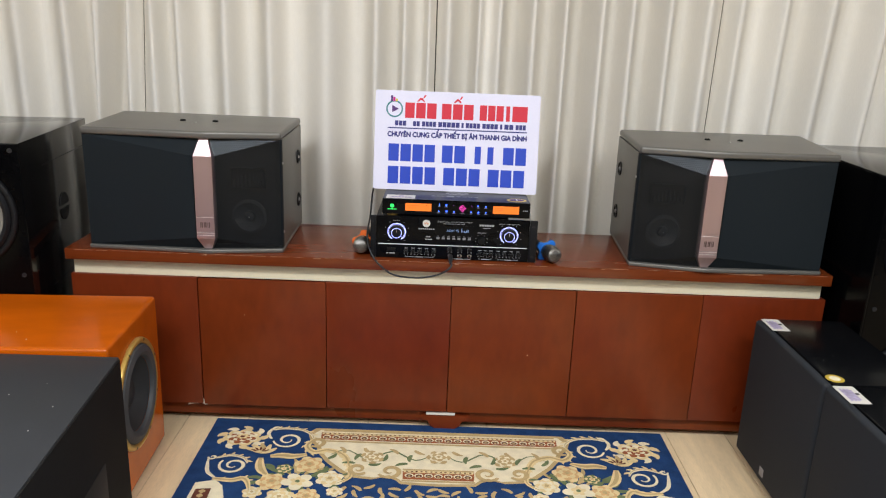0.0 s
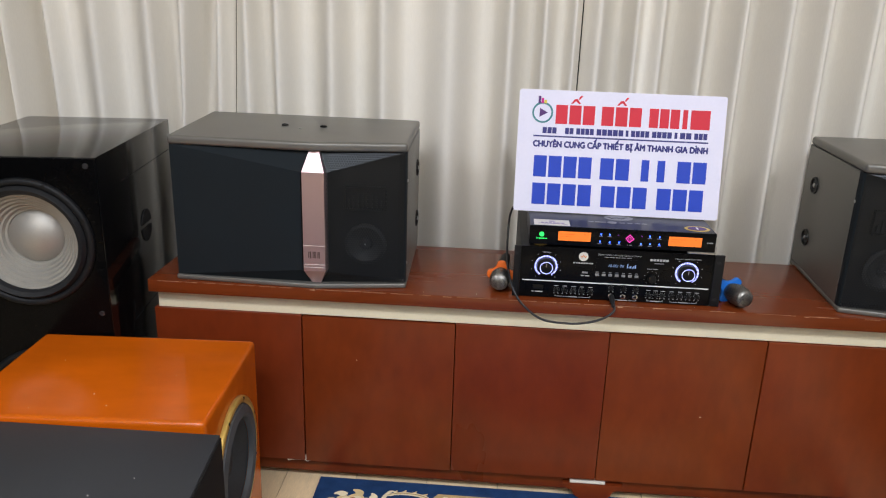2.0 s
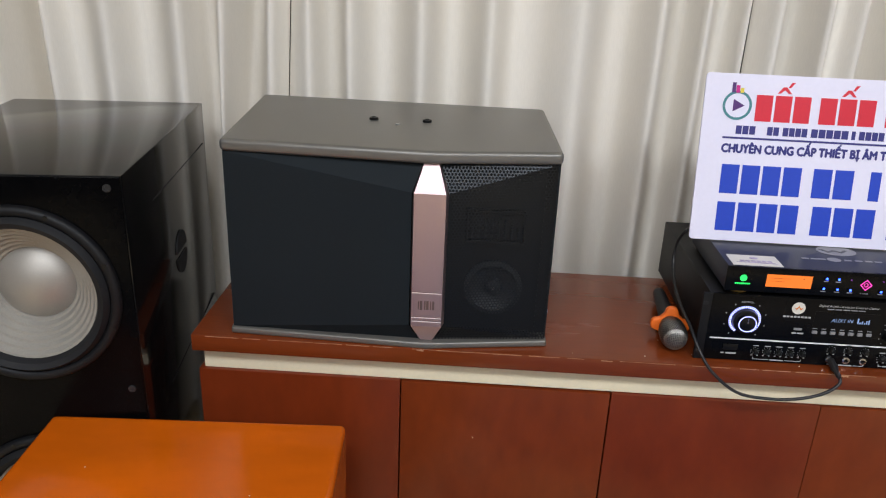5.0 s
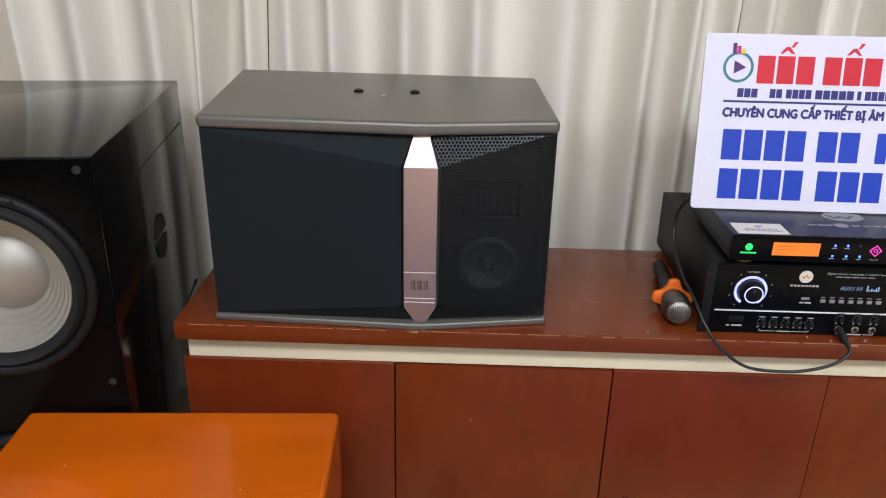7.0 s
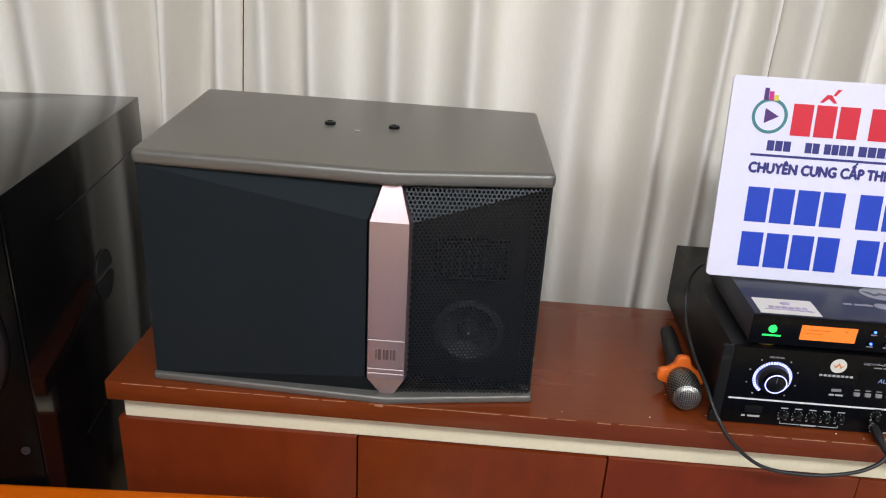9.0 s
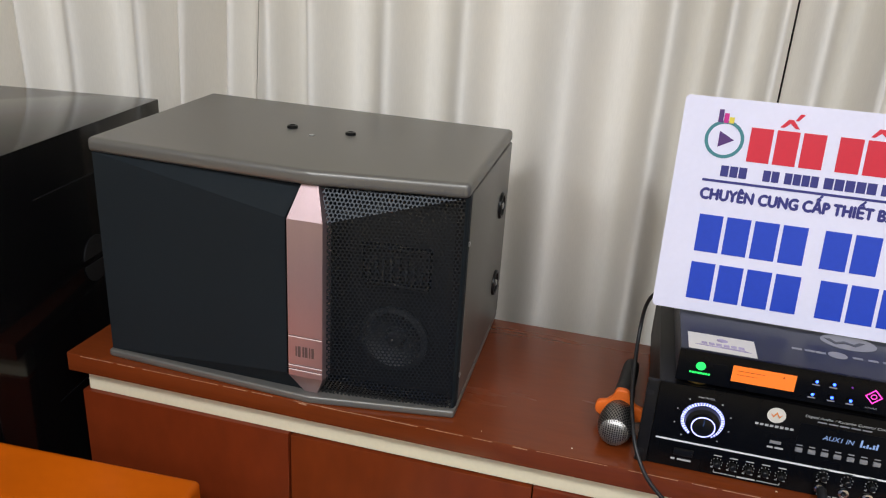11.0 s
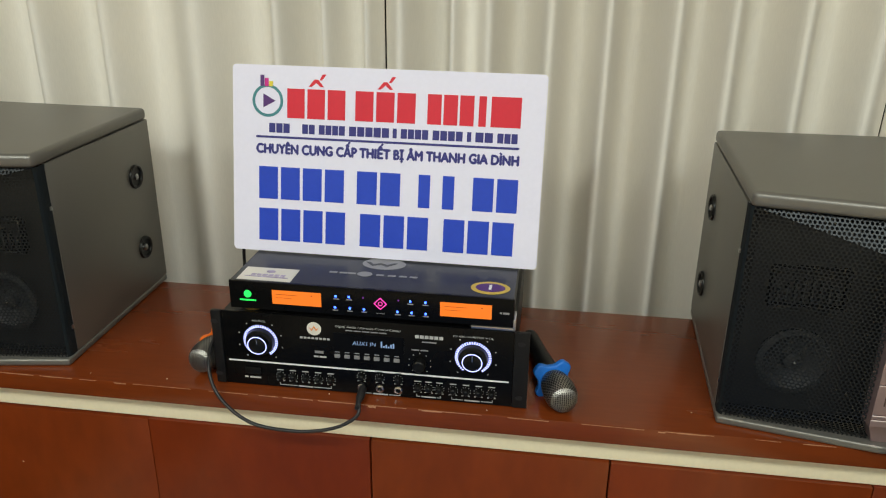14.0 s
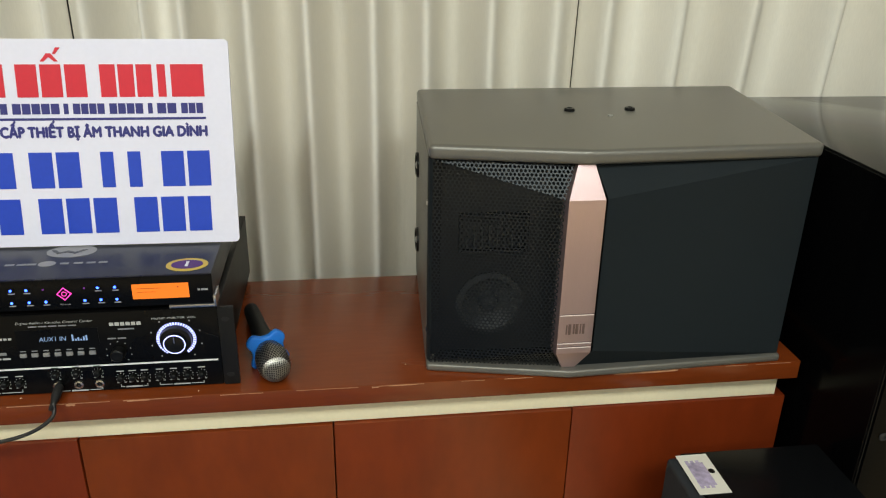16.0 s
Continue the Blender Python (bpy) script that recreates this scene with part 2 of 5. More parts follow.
def thing(name, label, category, m, group="", kind=""):
    ob = new(name)
    ob.empty_display_size = 0.1
    ob.matrix_world = m
    return tagged(ob, label, category, group, kind)


def box(x0, x1, y0, y1, z0, z1, bevel=0.0, seg=2, bm=None):
    part_bm = bmesh.new()
    bmesh.ops.create_cube(part_bm, size=1, matrix=Matrix.LocRotScale(((x0 + x1) / 2, (y0 + y1) / 2, (z0 + z1) / 2), None, (abs(x1 - x0), abs(y1 - y0), abs(z1 - z0))))
    if bevel:
        bmesh.ops.bevel(part_bm, geom=part_bm.edges[:], offset=bevel, segments=seg, affect="EDGES", profile=0.6)
    return part_bm if bm is None else join(bm, part_bm)


def join(bm, other):
    tmp = bpy.data.meshes.new("tmp")
    other.to_mesh(tmp)
    other.free()
    bm.from_mesh(tmp)
    bpy.data.meshes.remove(tmp)
    return bm


def prism(outline, z0, z1, bevel=0.0, seg=3):
    """A slab with the given outline in plan."""
    bm = bmesh.new()
    low = [bm.verts.new((x, y, z0)) for x, y in outline]
    high = [bm.verts.new((x, y, z1)) for x, y in outline]
    n = len(outline)
    bm.faces.new(low)
    bm.faces.new(high)
    for i in range(n):
        bm.faces.new((low[i], low[(i + 1) % n], high[(i + 1) % n], high[i]))
    bmesh.ops.recalc_face_normals(bm, faces=bm.faces)
    if bevel:
        bmesh.ops.bevel(bm, geom=bm.edges[:], offset=bevel, segments=seg, affect="EDGES", profile=0.55)
    return bm


def lathe(profile, seg=48, m=None, close=False):
    """Turn a profile of (radius, height) round the z axis."""
    bm = bmesh.new()
    rings = []
    for r, z in profile:
        if r < 1e-6:
            rings.append([bm.verts.new((0, 0, z))])
        else:
            rings.append([bm.verts.new((r * math.cos(2 * math.pi * i / seg), r * math.sin(2 * math.pi * i / seg), z)) for i in range(seg)])
    for a, b in zip(rings, rings[1:]):
        for i in range(seg):
            j = (i + 1) % seg
            if len(a) == 1 and len(b) == 1:
                continue
            if len(a) == 1:
                bm.faces.new((a[0], b[i], b[j]))
            elif len(b) == 1:
                bm.faces.new((a[i], a[j], b[0]))
            else:
                bm.faces.new((a[i], a[j], b[j], b[i]))
    if m is not None:
        bmesh.ops.transform(bm, matrix=m, verts=bm.verts)
    return bm


def flat(points, y=0.0, thick=0.0006):
    """A thin upright plate facing -y with the outline (x, z)."""
    bm = bmesh.new()
    front = [bm.verts.new((x, y - thick, z)) for x, z in points]
    back = [bm.verts.new((x, y, z)) for x, z in points]
    bm.faces.new(front)
    n = len(points)
    for i in range(n):
        bm.faces.new((front[i], front[(i + 1) % n], back[(i + 1) % n], back[i]))
    return bm


def rect(x0, x1, z0, z1):
    return [(x0, z0), (x1, z0), (x1, z1), (x0, z1)]


def bars(spans, z0, z1, y=0.0):
    bm = bmesh.new()
    for x0, x1 in spans:
        join(bm, flat(rect(x0, x1, z0, z1), y))
    return bm


def disc(cx, cz, r, y=0.0, seg=24, r2=None):
    return flat([(cx + r * math.cos(2 * math.pi * i / seg), cz + (r2 or r) * math.sin(2 * math.pi * i / seg)) for i in range(seg)], y)


def ring(cx, cz, r0, r1, y=0.0, seg=40, thick=0.0006):
    bm = bmesh.new()
    loops = [[bm.verts.new((cx + r * math.cos(2 * math.pi * i / seg), yy, cz + r * math.sin(2 * math.pi * i / seg))) for i in range(seg)]
             for r, yy in ((r0, y), (r0, y - thick), (r1, y - thick), (r1, y))]
    for a, b in zip(loops, loops[1:]):
        for i in range(seg):
            j = (i + 1) % seg
            bm.faces.new((a[i], a[j], b[j], b[i]))
    return bm


def lettering(name, words, x0, x1, zbase, high, y, material, parent, stroke=0.0, lean=0.0):
    """Words in the built-in font, cap height high, stretched from x0 to x1, standing upright and facing -y."""
    cu = bpy.data.curves.new(name, "FONT")
    cu.body, cu.shear, cu.resolution_u = words, lean, 3
    ob = bpy.data.objects.new(name, cu)
    mesh = bpy.data.meshes.new_from_object(ob)
    bpy.data.objects.remove(ob)
    co = np.empty(len(mesh.vertices) * 3)
    mesh.vertices.foreach_get("co", co)
    co = co.reshape(-1, 3)
    lo, hi = co[:, 0].min(), co[:, 0].max()
    out = np.stack([x0 + (co[:, 0] - lo) / (hi - lo) * (x1 - x0), np.full(len(co), y), zbase + co[:, 1] / 0.70 * high], 1)
    mesh.vertices.foreach_set("co", out.ravel())
    mesh.update()
    if stroke:
        bm = bmesh.new()
        for dx, dz in ((-stroke, 0), (stroke, 0), (0, stroke), (0, -stroke), (0, 0)):
            k = len(bm.verts)
            bm.from_mesh(mesh)
            bmesh.ops.translate(bm, vec=(dx, -0.00002 * k / (k + 100), dz), verts=bm.verts[k:])
        bm.to_mesh(mesh)
        bm.free()
    mesh.materials.clear()
    mesh.materials.append(material)
    ob = new(name, mesh)
    ob.parent = parent
    return ob


def tube(points, radius, seg=10, steps=8):
    """A round cord through the points, smoothly."""
    P = [Vector(p) for p in points]
    line = []
    for i in range(len(P) - 1):
        a, b, c, d = P[max(i - 1, 0)], P[i], P[i + 1], P[min(i + 2, len(P) - 1)]
        for k in range(steps):
            t = k / steps
            line.append(0.5 * (2 * b + (c - a) * t + (2 * a - 5 * b + 4 * c - d) * t * t + (3 * b - a - 3 * c + d) * t ** 3))
    line.append(P[-1])
    bm = bmesh.new()
    rings, side = [], Vector((0.31, 0.2, 0.93))
    for i, p in enumerate(line):
        ahead = (line[min(i + 1, len(line) - 1)] - line[max(i - 1, 0)]).normalized()
        side = (side - ahead * side.dot(ahead)).normalized()
        up = ahead.cross(side)
        rings.append([bm.verts.new(p + radius * (side * math.cos(2 * math.pi * k / seg) + up * math.sin(2 * math.pi * k / seg))) for k in range(seg)])
    for a, b in zip(rings, rings[1:]):
        for k in range(seg):
            j = (k + 1) % seg
            bm.faces.new((a[k], a[j], b[j], b[k]))
    bm.faces.new(rings[0])
    bm.faces.new(rings[-1])
    return bm


def carve(bm, *cutters):
    """The mesh with the cutters' volumes taken out of it."""
    made = []
    for b in (bm, *cutters):
        bmesh.ops.recalc_face_normals(b, faces=b.faces)
        mesh = bpy.data.meshes.new("tmp")
        b.to_mesh(mesh)
        b.free()
        made.append(new("tmp", mesh))
    for c in made[1:]:
        mod = made[0].modifiers.new("cut", "BOOLEAN")
        mod.object, mod.operation, mod.solver = c, "DIFFERENCE", "EXACT"
    bpy.context.view_layer.update()
    done = bpy.data.meshes.new_from_object(made[0].evaluated_get(bpy.context.evaluated_depsgraph_get()))
    out = bmesh.new()
    out.from_mesh(done)
    for ob in made:
        mesh = ob.data
        bpy.data.objects.remove(ob)
        bpy.data.meshes.remove(mesh)
    bpy.data.meshes.remove(done)
    return out


FRONT = pose(0, 0, 0, 90)          # turns a lathe's axis from +z to -y
SIDE = pose(0, 0, 0, 0, 90)        # and to +x

# ---- the room ----
X0, X1, Y0, Y1 = -2.4, 2.6, -2.6, 2.75
tagged(part("floor", box(X0, X1, Y0, Y1, -0.12, -0.004), M_GROUND), "pale oak laminate floor of long planks", "floor", kind="structure")
tagged(part("ceiling", box(X0, X1, Y0, Y1, CEILING, CEILING + 0.1), M_CEIL), "plain white ceiling", "ceiling", kind="structure")
# unseen lower walls: dark band added to dim low reflections and bounce
DIM_TOP = 1.35
for nm, dims in (("wall_north", (X0, X1, Y1, Y1 + 0.12)), ("wall_south", (X0, X1, Y0 - 0.12, Y0)), ("wall_west", (X0 - 0.12, X0, Y0, Y1)), ("wall_east", (X1, X1 + 0.12, Y0, Y1))):
    wall_ob = tagged(part(nm, box(*dims, DIM_TOP, CEILING), M_WALL), "plain painted room wall", "wall", kind="structure")
    part("dim_lower_wall", box(*dims, -0.1, DIM_TOP), M_DIM, wall_ob, "unseen dark lower wall, added to dim low reflections")

# ---- curtains: four hanging panels with uneven pleats ----
# each fold: its crest, the trough after it, how deep the trough is (0 to 1)
FOLDS = [(-2.42, -2.36, .7), (-2.28, -2.2, .8), (-2.13, -2.07, .6), (-1.98, -1.90, .8), (-1.84, -1.79, .6), (-1.73, -1.662, .95), (-1.605, -1.56, .95), (-1.475, -1.437, .35), (-1.34, -1.292, .5), (-1.182, -1.149, 1.0),
         (-1.09, -1.05, .75), (-0.983, -0.958, .2), (-0.903, -0.869, 1.0), (-0.818, -0.755, .55), (-0.668, -0.606, .55), (-0.527, -0.468, .5), (-0.346, -0.247, .6), (-0.186, -0.124, .55), (-0.093, -0.040, .45), (-0.010, 0.013, .2),
         (0.053, 0.118, .7), (0.152, 0.180, .4), (0.218, 0.268, .75), (0.327, 0.384, .9), (0.428, 0.488, .85), (0.546, 0.601, 1.0), (0.643, 0.714, .75), (0.762, 0.834, .65), (0.885, 0.951, .35), (0.983, 1.058, .45),
         (1.124, 1.21, .65), (1.27, 1.372, .6), (1.445, 1.53, .65), (1.6, 1.67, .8), (1.75, 1.81, .6), (1.9, 1.96, .7), (2.05, 2.12, .8), (2.2, 2.26, .6), (2.36, 2.42, .7), (2.52, 2.58, .6), (2.7, 2.75, .5)]


def pleat(x, z):
    """How far the cloth hangs back from its crests at x, in metres."""
    x = x + 0.004 * noise.noise((x * 1.7, z * 0.9, 3.0)) * 2
    for (crest, trough, deep), (following, _, _) in zip(FOLDS, FOLDS[1:]):
        if crest <= x < following:
            gap = following - crest
            back = min(0.185 * deep, gap * min(1.45, max(0.3, (gap - 0.03) / 0.055)))
            t = (x - crest) / (trough - crest) if x < trough else (following - x) / (following - trough)
            return back * (1 - (0.5 + 0.5 * math.cos(math.pi * t)) ** 1.45)
    return 0.04


def curtain(xa, xb):
    nx, nz = int((xb - xa) / 0.005), 26
    verts, faces = [], []
    for side in (0, 1):
        for k in range(nz + 1):
            z = 0.025 + (CEILING - 0.1 - 0.025) * k / nz
            for i in range(nx + 1):
                x = xa + (xb - xa) * i / nx
                fine = 0.002 * noise.noise((x * 26, z * 1.1, 7.0)) + 0.005 * noise.noise((x * 11, z * 0.7, 2.0))
                y = 2.538 + pleat(x, z) - fine + 0.0022 * side
                edge = min(i, nx - i) * 0.005
                y += 0.03 * math.exp(-edge / 0.012)
                rise = max(-0.25, min(0.6, z - 1.05))
                lean = sum(k * math.exp(-((x - at) / wide) ** 2) for k, at, wide in ((0.055, 1.45, 0.3), (-0.04, -1.56, 0.2), (0.11, -1.045, 0.05), (0.05, -0.95, 0.03), (0.015, 0.95, 0.1)))
                verts.append((x + rise * lean, y, z))
    row, sheet = nx + 1, (nx + 1) * (nz + 1)
    for k in range(nz):
        for i in range(nx):
            a = k * row + i
            faces.append((a, a + 1, a + 1 + row, a + row))
            faces.append((sheet + a, sheet + a + row, sheet + a + 1 + row, sheet + a + 1))
    mesh = bpy.data.meshes.new("curtain")
    mesh.from_pydata(verts, [], faces)
    mesh.materials.append(M_CLOTH)
    mesh.shade_smooth()
    return tagged(new("curtain", mesh), "cream floor-length pleated curtain panel hanging behind the cabinet", "curtain", "curtain panels")


for xa, xb in ((-2.36, -0.959), (-0.9565, 0.0115), (0.0148, 0.9500), (0.9525, 2.56)):
    curtain(xa, xb)

# ---- low mahogany cabinet ----
TOP = 0.555
cab = thing("low_cabinet", "long low red mahogany cabinet with six plain doors and worn edges", "cabinet", pose(0.08, 2.27, 0))


def at_cab(x0, x1, y0, y1, z0, z1, bevel=0.002):
    return box(x0 - 0.08, x1 - 0.08, y0 - 2.27, y1 - 2.27, z0, z1, bevel)


part("top", at_cab(-1.021, 1.181, 2.066, 2.436, 0.5235, TOP, 0.0018), M_REDTOP, cab, "varnished mahogany top with chipped edges")
part("body", at_cab(-1.012, 1.170, 2.1245, 2.426, 0.03, 0.5225), M_RED, cab)
part("front_rail", at_cab(-1.012, 1.170, 2.0975, 2.124, 0.474, 0.5225, 0.001), M_CREAM, cab, "cream laminate strip under the top")
part("base_rail", at_cab(-1.018, 1.182, 2.112, 2.15, 0.022, 0.066, 0.004), M_RED, cab)
DOORS = [-1.022, -0.655, -0.279, 0.089, 0.457, 0.829, 1.188]
for i in range(6):
    lift = (0.0, -0.004, -0.001, -0.003, -0.0015, -0.001)[i]
    swing = (0.004, 0.0, 0.002, 0.0, 0.003, 0.001)[i]
    part("door", at_cab(DOORS[i] + 0.001, DOORS[i + 1] - 0.001, 2.0945 - swing, 2.1235 - swing, 0.067 + lift, 0.4735 + lift, 0.0018), M_RED, cab)
scallop = [(-0.075, 0.05), (-0.068, 0.036), (-0.052, 0.031), (-0.045, 0.016), (-0.03, 0.006), (0.03, 0.006), (0.045, 0.016), (0.052, 0.031), (0.068, 0.036), (0.075, 0.05)]
bm = flat([(x + 0.005, z) for x, z in scallop], 2.112 - 2.27, 0.016)
part("scalloped_foot", bm, M_RED, cab, "scalloped foot piece in the middle of the base")
random.seed(4)


def splinter(cx, w, h, y, z, parent, name, material, label=""):
    pts = [(cx - w / 2 + w * i / 6, z + h * random.uniform(0.0, 0.3)) for i in range(7)] + [(cx + w / 2 - w * i / 6, z + h * random.uniform(0.55, 1.0)) for i in range(7)]
    return part(name, flat(pts, y, 0.0008), material, parent, label)


for cx, w, h in ((0.93, 0.10, 0.004), (0.86, 0.05, 0.0025), (0.19, 0.03, 0.002), (0.10, 0.012, 0.004), (-0.56, 0.06, 0.0009), (-0.47, 0.05, 0.0008), (-0.62, 0.012, 0.004), (0.56, 0.04, 0.0014), (0.52, 0.01, 0.003), (-0.30, 0.02, 0.0016)):
    splinter(cx - 0.08, w, h, 2.066 - 2.27, TOP - 0.0018 - h, cab, "edge_chip_glint", M_CHIPGLINT, "bare chipped edge")
# thin pale strips: edge wear together with the edge's painted highlight
for i in range(34):
    cx, w, h = -0.99 + 2.14 * i / 33 + random.uniform(-0.03, 0.03), random.uniform(0.012, 0.085), random.uniform(0.0004, 0.0011)
    splinter(cx - 0.08, w, h, 2.066 - 2.27, TOP - 0.0014 - h, cab, "edge_chip_glint", M_CHIPGLINT)
for cx, z, w, h in ((-0.181, 0.219, 0.0032, 0.0045), (0.325, 0.262, 0.003, 0.0028), (-0.93, 0.452, 0.012, 0.004), (-0.52, 0.36, 0.002, 0.002)):
    splinter(cx - 0.08, w, h, 2.0935 - 2.27, z, cab, "paint_nick", M_CREAM)
splinter(-0.672 - 0.08, 0.062, 0.026, 2.0965 - 2.27, 0.058, cab, "tape_scrap", M_STICK, "torn white tape")
part("plastic_strip", box(0.027 - 0.08, 0.116 - 0.08, 2.094 - 2.27, 2.112 - 2.27, 0.053, 0.059, 0.001), M_STICK, cab, "white plastic strip")


# ---- two karaoke speakers, mirror images ----
def speaker(s):
    """s: +1 has its short perforated side to +x, -1 the mirror image. Origin under the middle of the box."""
    ox = -0.69
    sp = thing("karaoke_speaker", "bronze-grey karaoke loudspeaker with dark faceted grille and rose metal bar", "loudspeaker",
               pose(ox if s > 0 else 0.184 - ox, 2.27, TOP), "pair of karaoke speakers")

    def X(x):
        return s * (x - ox)

    def plan(points):
        return [(X(x), y - 2.27) for x, y in points]

    # outline in plan; the second speaker stands a little further forward
    if s > 0:
        FL, MID, FR, BR, BL = (-0.953, 2.080), (-0.611, 2.063), (-0.402, 2.098), (-0.411, 2.449), (-0.985, 2.467)
    else:
        FL, MID, FR, BR, BL = (-0.961, 2.068), (-0.622, 2.054), (-0.414, 2.096), (-0.434, 2.462), (-1.022, 2.470)
    H = 0.348
    part("top_panel", prism(plan([FL, MID, FR, BR, BL]), H - 0.021, H, 0.008, 4), M_SHELL, sp)
    part("bottom_panel", prism(plan([FL, MID, FR, BR, BL]), 0.0, 0.012, 0.004, 3), M_SHELL, sp)

    def wall(a, b, c, d):
        return prism(plan([a, b, c, d]), 0.0125, H - 0.0215, 0.002, 2)

    my, mx = MID[1], MID[0]
    ir, il = (FR[0] - 0.0015, FR[1] + 0.029), (FL[0] - 0.005, FL[1] + 0.036)
    part("side_panel", wall(ir, BR, (BR[0] - 0.018, BR[1]), (ir[0] - 0.018, ir[1])), M_SHELL, sp)
    part("side_panel", wall(il, (il[0] + 0.018, il[1]), (BL[0] + 0.018, BL[1]), BL), M_SHELL, sp)
    part("back_panel", wall((BR[0] - 0.0185, BR[1] - 0.017), (BR[0] - 0.0185, BR[1] - 0.0005), (BL[0] + 0.0185, BL[1] - 0.0005), (BL[0] + 0.0185, BL[1] - 0.016)), M_SHELL, sp)
    part("baffle", wall((il[0] + 0.019, il[1] + 0.004), (ir[0] - 0.019, ir[1] + 0.008), (ir[0] - 0.019, ir[1] + 0.02), (il[0] + 0.019, il[1] + 0.016)), M_BAFFLE, sp)

    # black plates added so the inside looks shaded through the holes
    for z0, z1 in ((0.0126, 0.0140), (H - 0.0235, H - 0.0217)):
        part("shade_plate", prism(plan([(FL[0] + 0.010, FL[1] + 0.012), (mx, my + 0.022), (FR[0] - 0.012, FR[1] + 0.012), (ir[0] - 0.020, ir[1] + 0.007), (il[0] + 0.020, il[1] + 0.003)]), z0, z1), M_BAFFLE, sp)

    # the same before the side panels' lit front edges
    for a, b in (((ir[0] - 0.020, ir[1] - 0.001), (ir[0] - 0.0025, ir[1] - 0.0035)), ((il[0] + 0.003, il[1] - 0.0035), (il[0] + 0.020, il[1] - 0.001))):
        part("shade_plate", prism(plan([a, b, (b[0], b[1] + 0.002), (a[0], a[1] + 0.002)]), 0.0142, H - 0.0237), M_BAFFLE, sp)

    def sheet(verts, faces, name, material, label=""):
        bm = bmesh.new()
        vs = [bm.verts.new((X(x), y - 2.27, z - TOP)) for x, y, z in verts]
        for f in faces:
            bm.faces.new([vs[i] for i in f])
        return part(name, bm, material, sp, label, angle=4)

    zt, zs, zl, zb = TOP + H - 0.0215, 0.836, 0.602, TOP + 0.0125
    # long plain side: two raised creases run from the bar to the outer corners
    sheet([(FL[0] + 0.003, FL[1] + 0.006, zt), (mx - 0.0135, my + 0.0165, zt), (mx - 0.0295, my - 0.003, zs), (mx - 0.0295, my - 0.003, zl), (mx - 0.0135, my + 0.0165, zb), (FL[0] + 0.003, FL[1] + 0.006, zb), (il[0] + 0.001, il[1] - 0.0005, zt), (il[0] + 0.001, il[1] - 0.0005, zb)],
          [(0, 1, 2), (0, 2, 3, 5), (5, 3, 4), (0, 5, 7, 6)], "cloth_grille", M_NAVY, "dark navy grille over the woofer")
    # short perforated side
    sheet([(mx + 0.0135, my + 0.017, zt), (FR[0] - 0.006, FR[1] + 0.006, zt), (FR[0] - 0.006, FR[1] + 0.006, zb), (mx + 0.0135, my + 0.017, zb), (mx + 0.0295, my - 0.0015, zl), (mx + 0.0295, my - 0.0015, zs)],
          [(0, 5, 1), (5, 4, 2, 1), (4, 3, 2)], "perforated_grille", M_PERF, "perforated metal grille over the tweeter")
    # its rounded return to the side panel
    fx, fy = FR[0] - 0.006, FR[1] + 0.006
    bend = [(fx, fy), (fx + 0.0028, fy + 0.004), (fx + 0.0042, fy + 0.010), (ir[0] - 0.001, ir[1] - 0.0005)]
    sheet([(x, y, z) for z in (zt, zb) for x, y in bend], [(k, k + 1, k + 5, k + 4) for k in range(3)], "grille_edge", M_NAVY)
    # rose bar: a long plate with pointed, folded-back ends
    y0, y1 = my - 0.0065, my + 0.012
    sheet([(mx - 0.0115, y1, zt), (mx + 0.0115, y1, zt), (mx + 0.0255, y0, zs), (mx + 0.0255, y0, zl), (mx + 0.010, y1, zb), (mx - 0.010, y1, zb), (mx - 0.0255, y0, zl), (mx - 0.0255, y0, zs),
           (mx - 0.0115, y1 + 0.02, zt), (mx + 0.0115, y1 + 0.02, zt), (mx + 0.0295, y1, zs), (mx + 0.0295, y1, zl), (mx + 0.010, y1 + 0.02, zb), (mx - 0.010, y1 + 0.02, zb), (mx - 0.0295, y1, zl), (mx - 0.0295, y1, zs)],
          [(0, 1, 2, 7), (7, 2, 3, 6), (6, 3, 4, 5), (1, 9, 10, 2), (2, 10, 11, 3), (3, 11, 12, 4), (0, 7, 15, 8), (7, 6, 14, 15), (6, 5, 13, 14)], "trim_bar", M_ROSE, "rose-coloured brushed metal bar")
    # grooves as flat strips: painted bright lip below, painted shade above
    for z in (0.664, 0.6185, 0.6115):
        part("groove_glint", flat(rect(X(mx) - 0.0253, X(mx) + 0.0253, z - TOP - 0.0006, z - TOP + 0.0008), y0 - 2.27 + 0.0001, 0.0007), M_ROSELINE, sp)
        part("groove_shade", flat(rect(X(mx) - 0.0253, X(mx) + 0.0253, z - TOP + 0.0009, z - TOP + 0.0019), y0 - 2.27 + 0.0001, 0.0004), M_BADGE, sp)
    bmb = bmesh.new()
    bx = X(mx)
    for x0, x1, za, zb2 in ((-0.0145, -0.0125, 0.0, 0.019), (-0.0110, -0.0070, -0.001, 0.020), (-0.004, -0.0015, 0.0, 0.020), (-0.0005, 0.0035, 0.0, 0.020), (0.0060, 0.0078, 0.0, 0.020), (0.0095, 0.0130, 0.0, 0.020)):
        join(bmb, flat(rect(bx + x0, bx + x1, 0.634 - TOP + 0.8 * za, 0.634 - TOP + 0.8 * zb2), y0 - 2.27 + 0.0001, 0.0006))
    part("badge", bmb, M_BADGE, sp, "etched maker's badge")
    # horn and tweeter behind the perforated sheet
    hx = X(FR[0] - (0.101 if s > 0 else 0.096))
    hy = FR[1] + 0.012 - 2.27
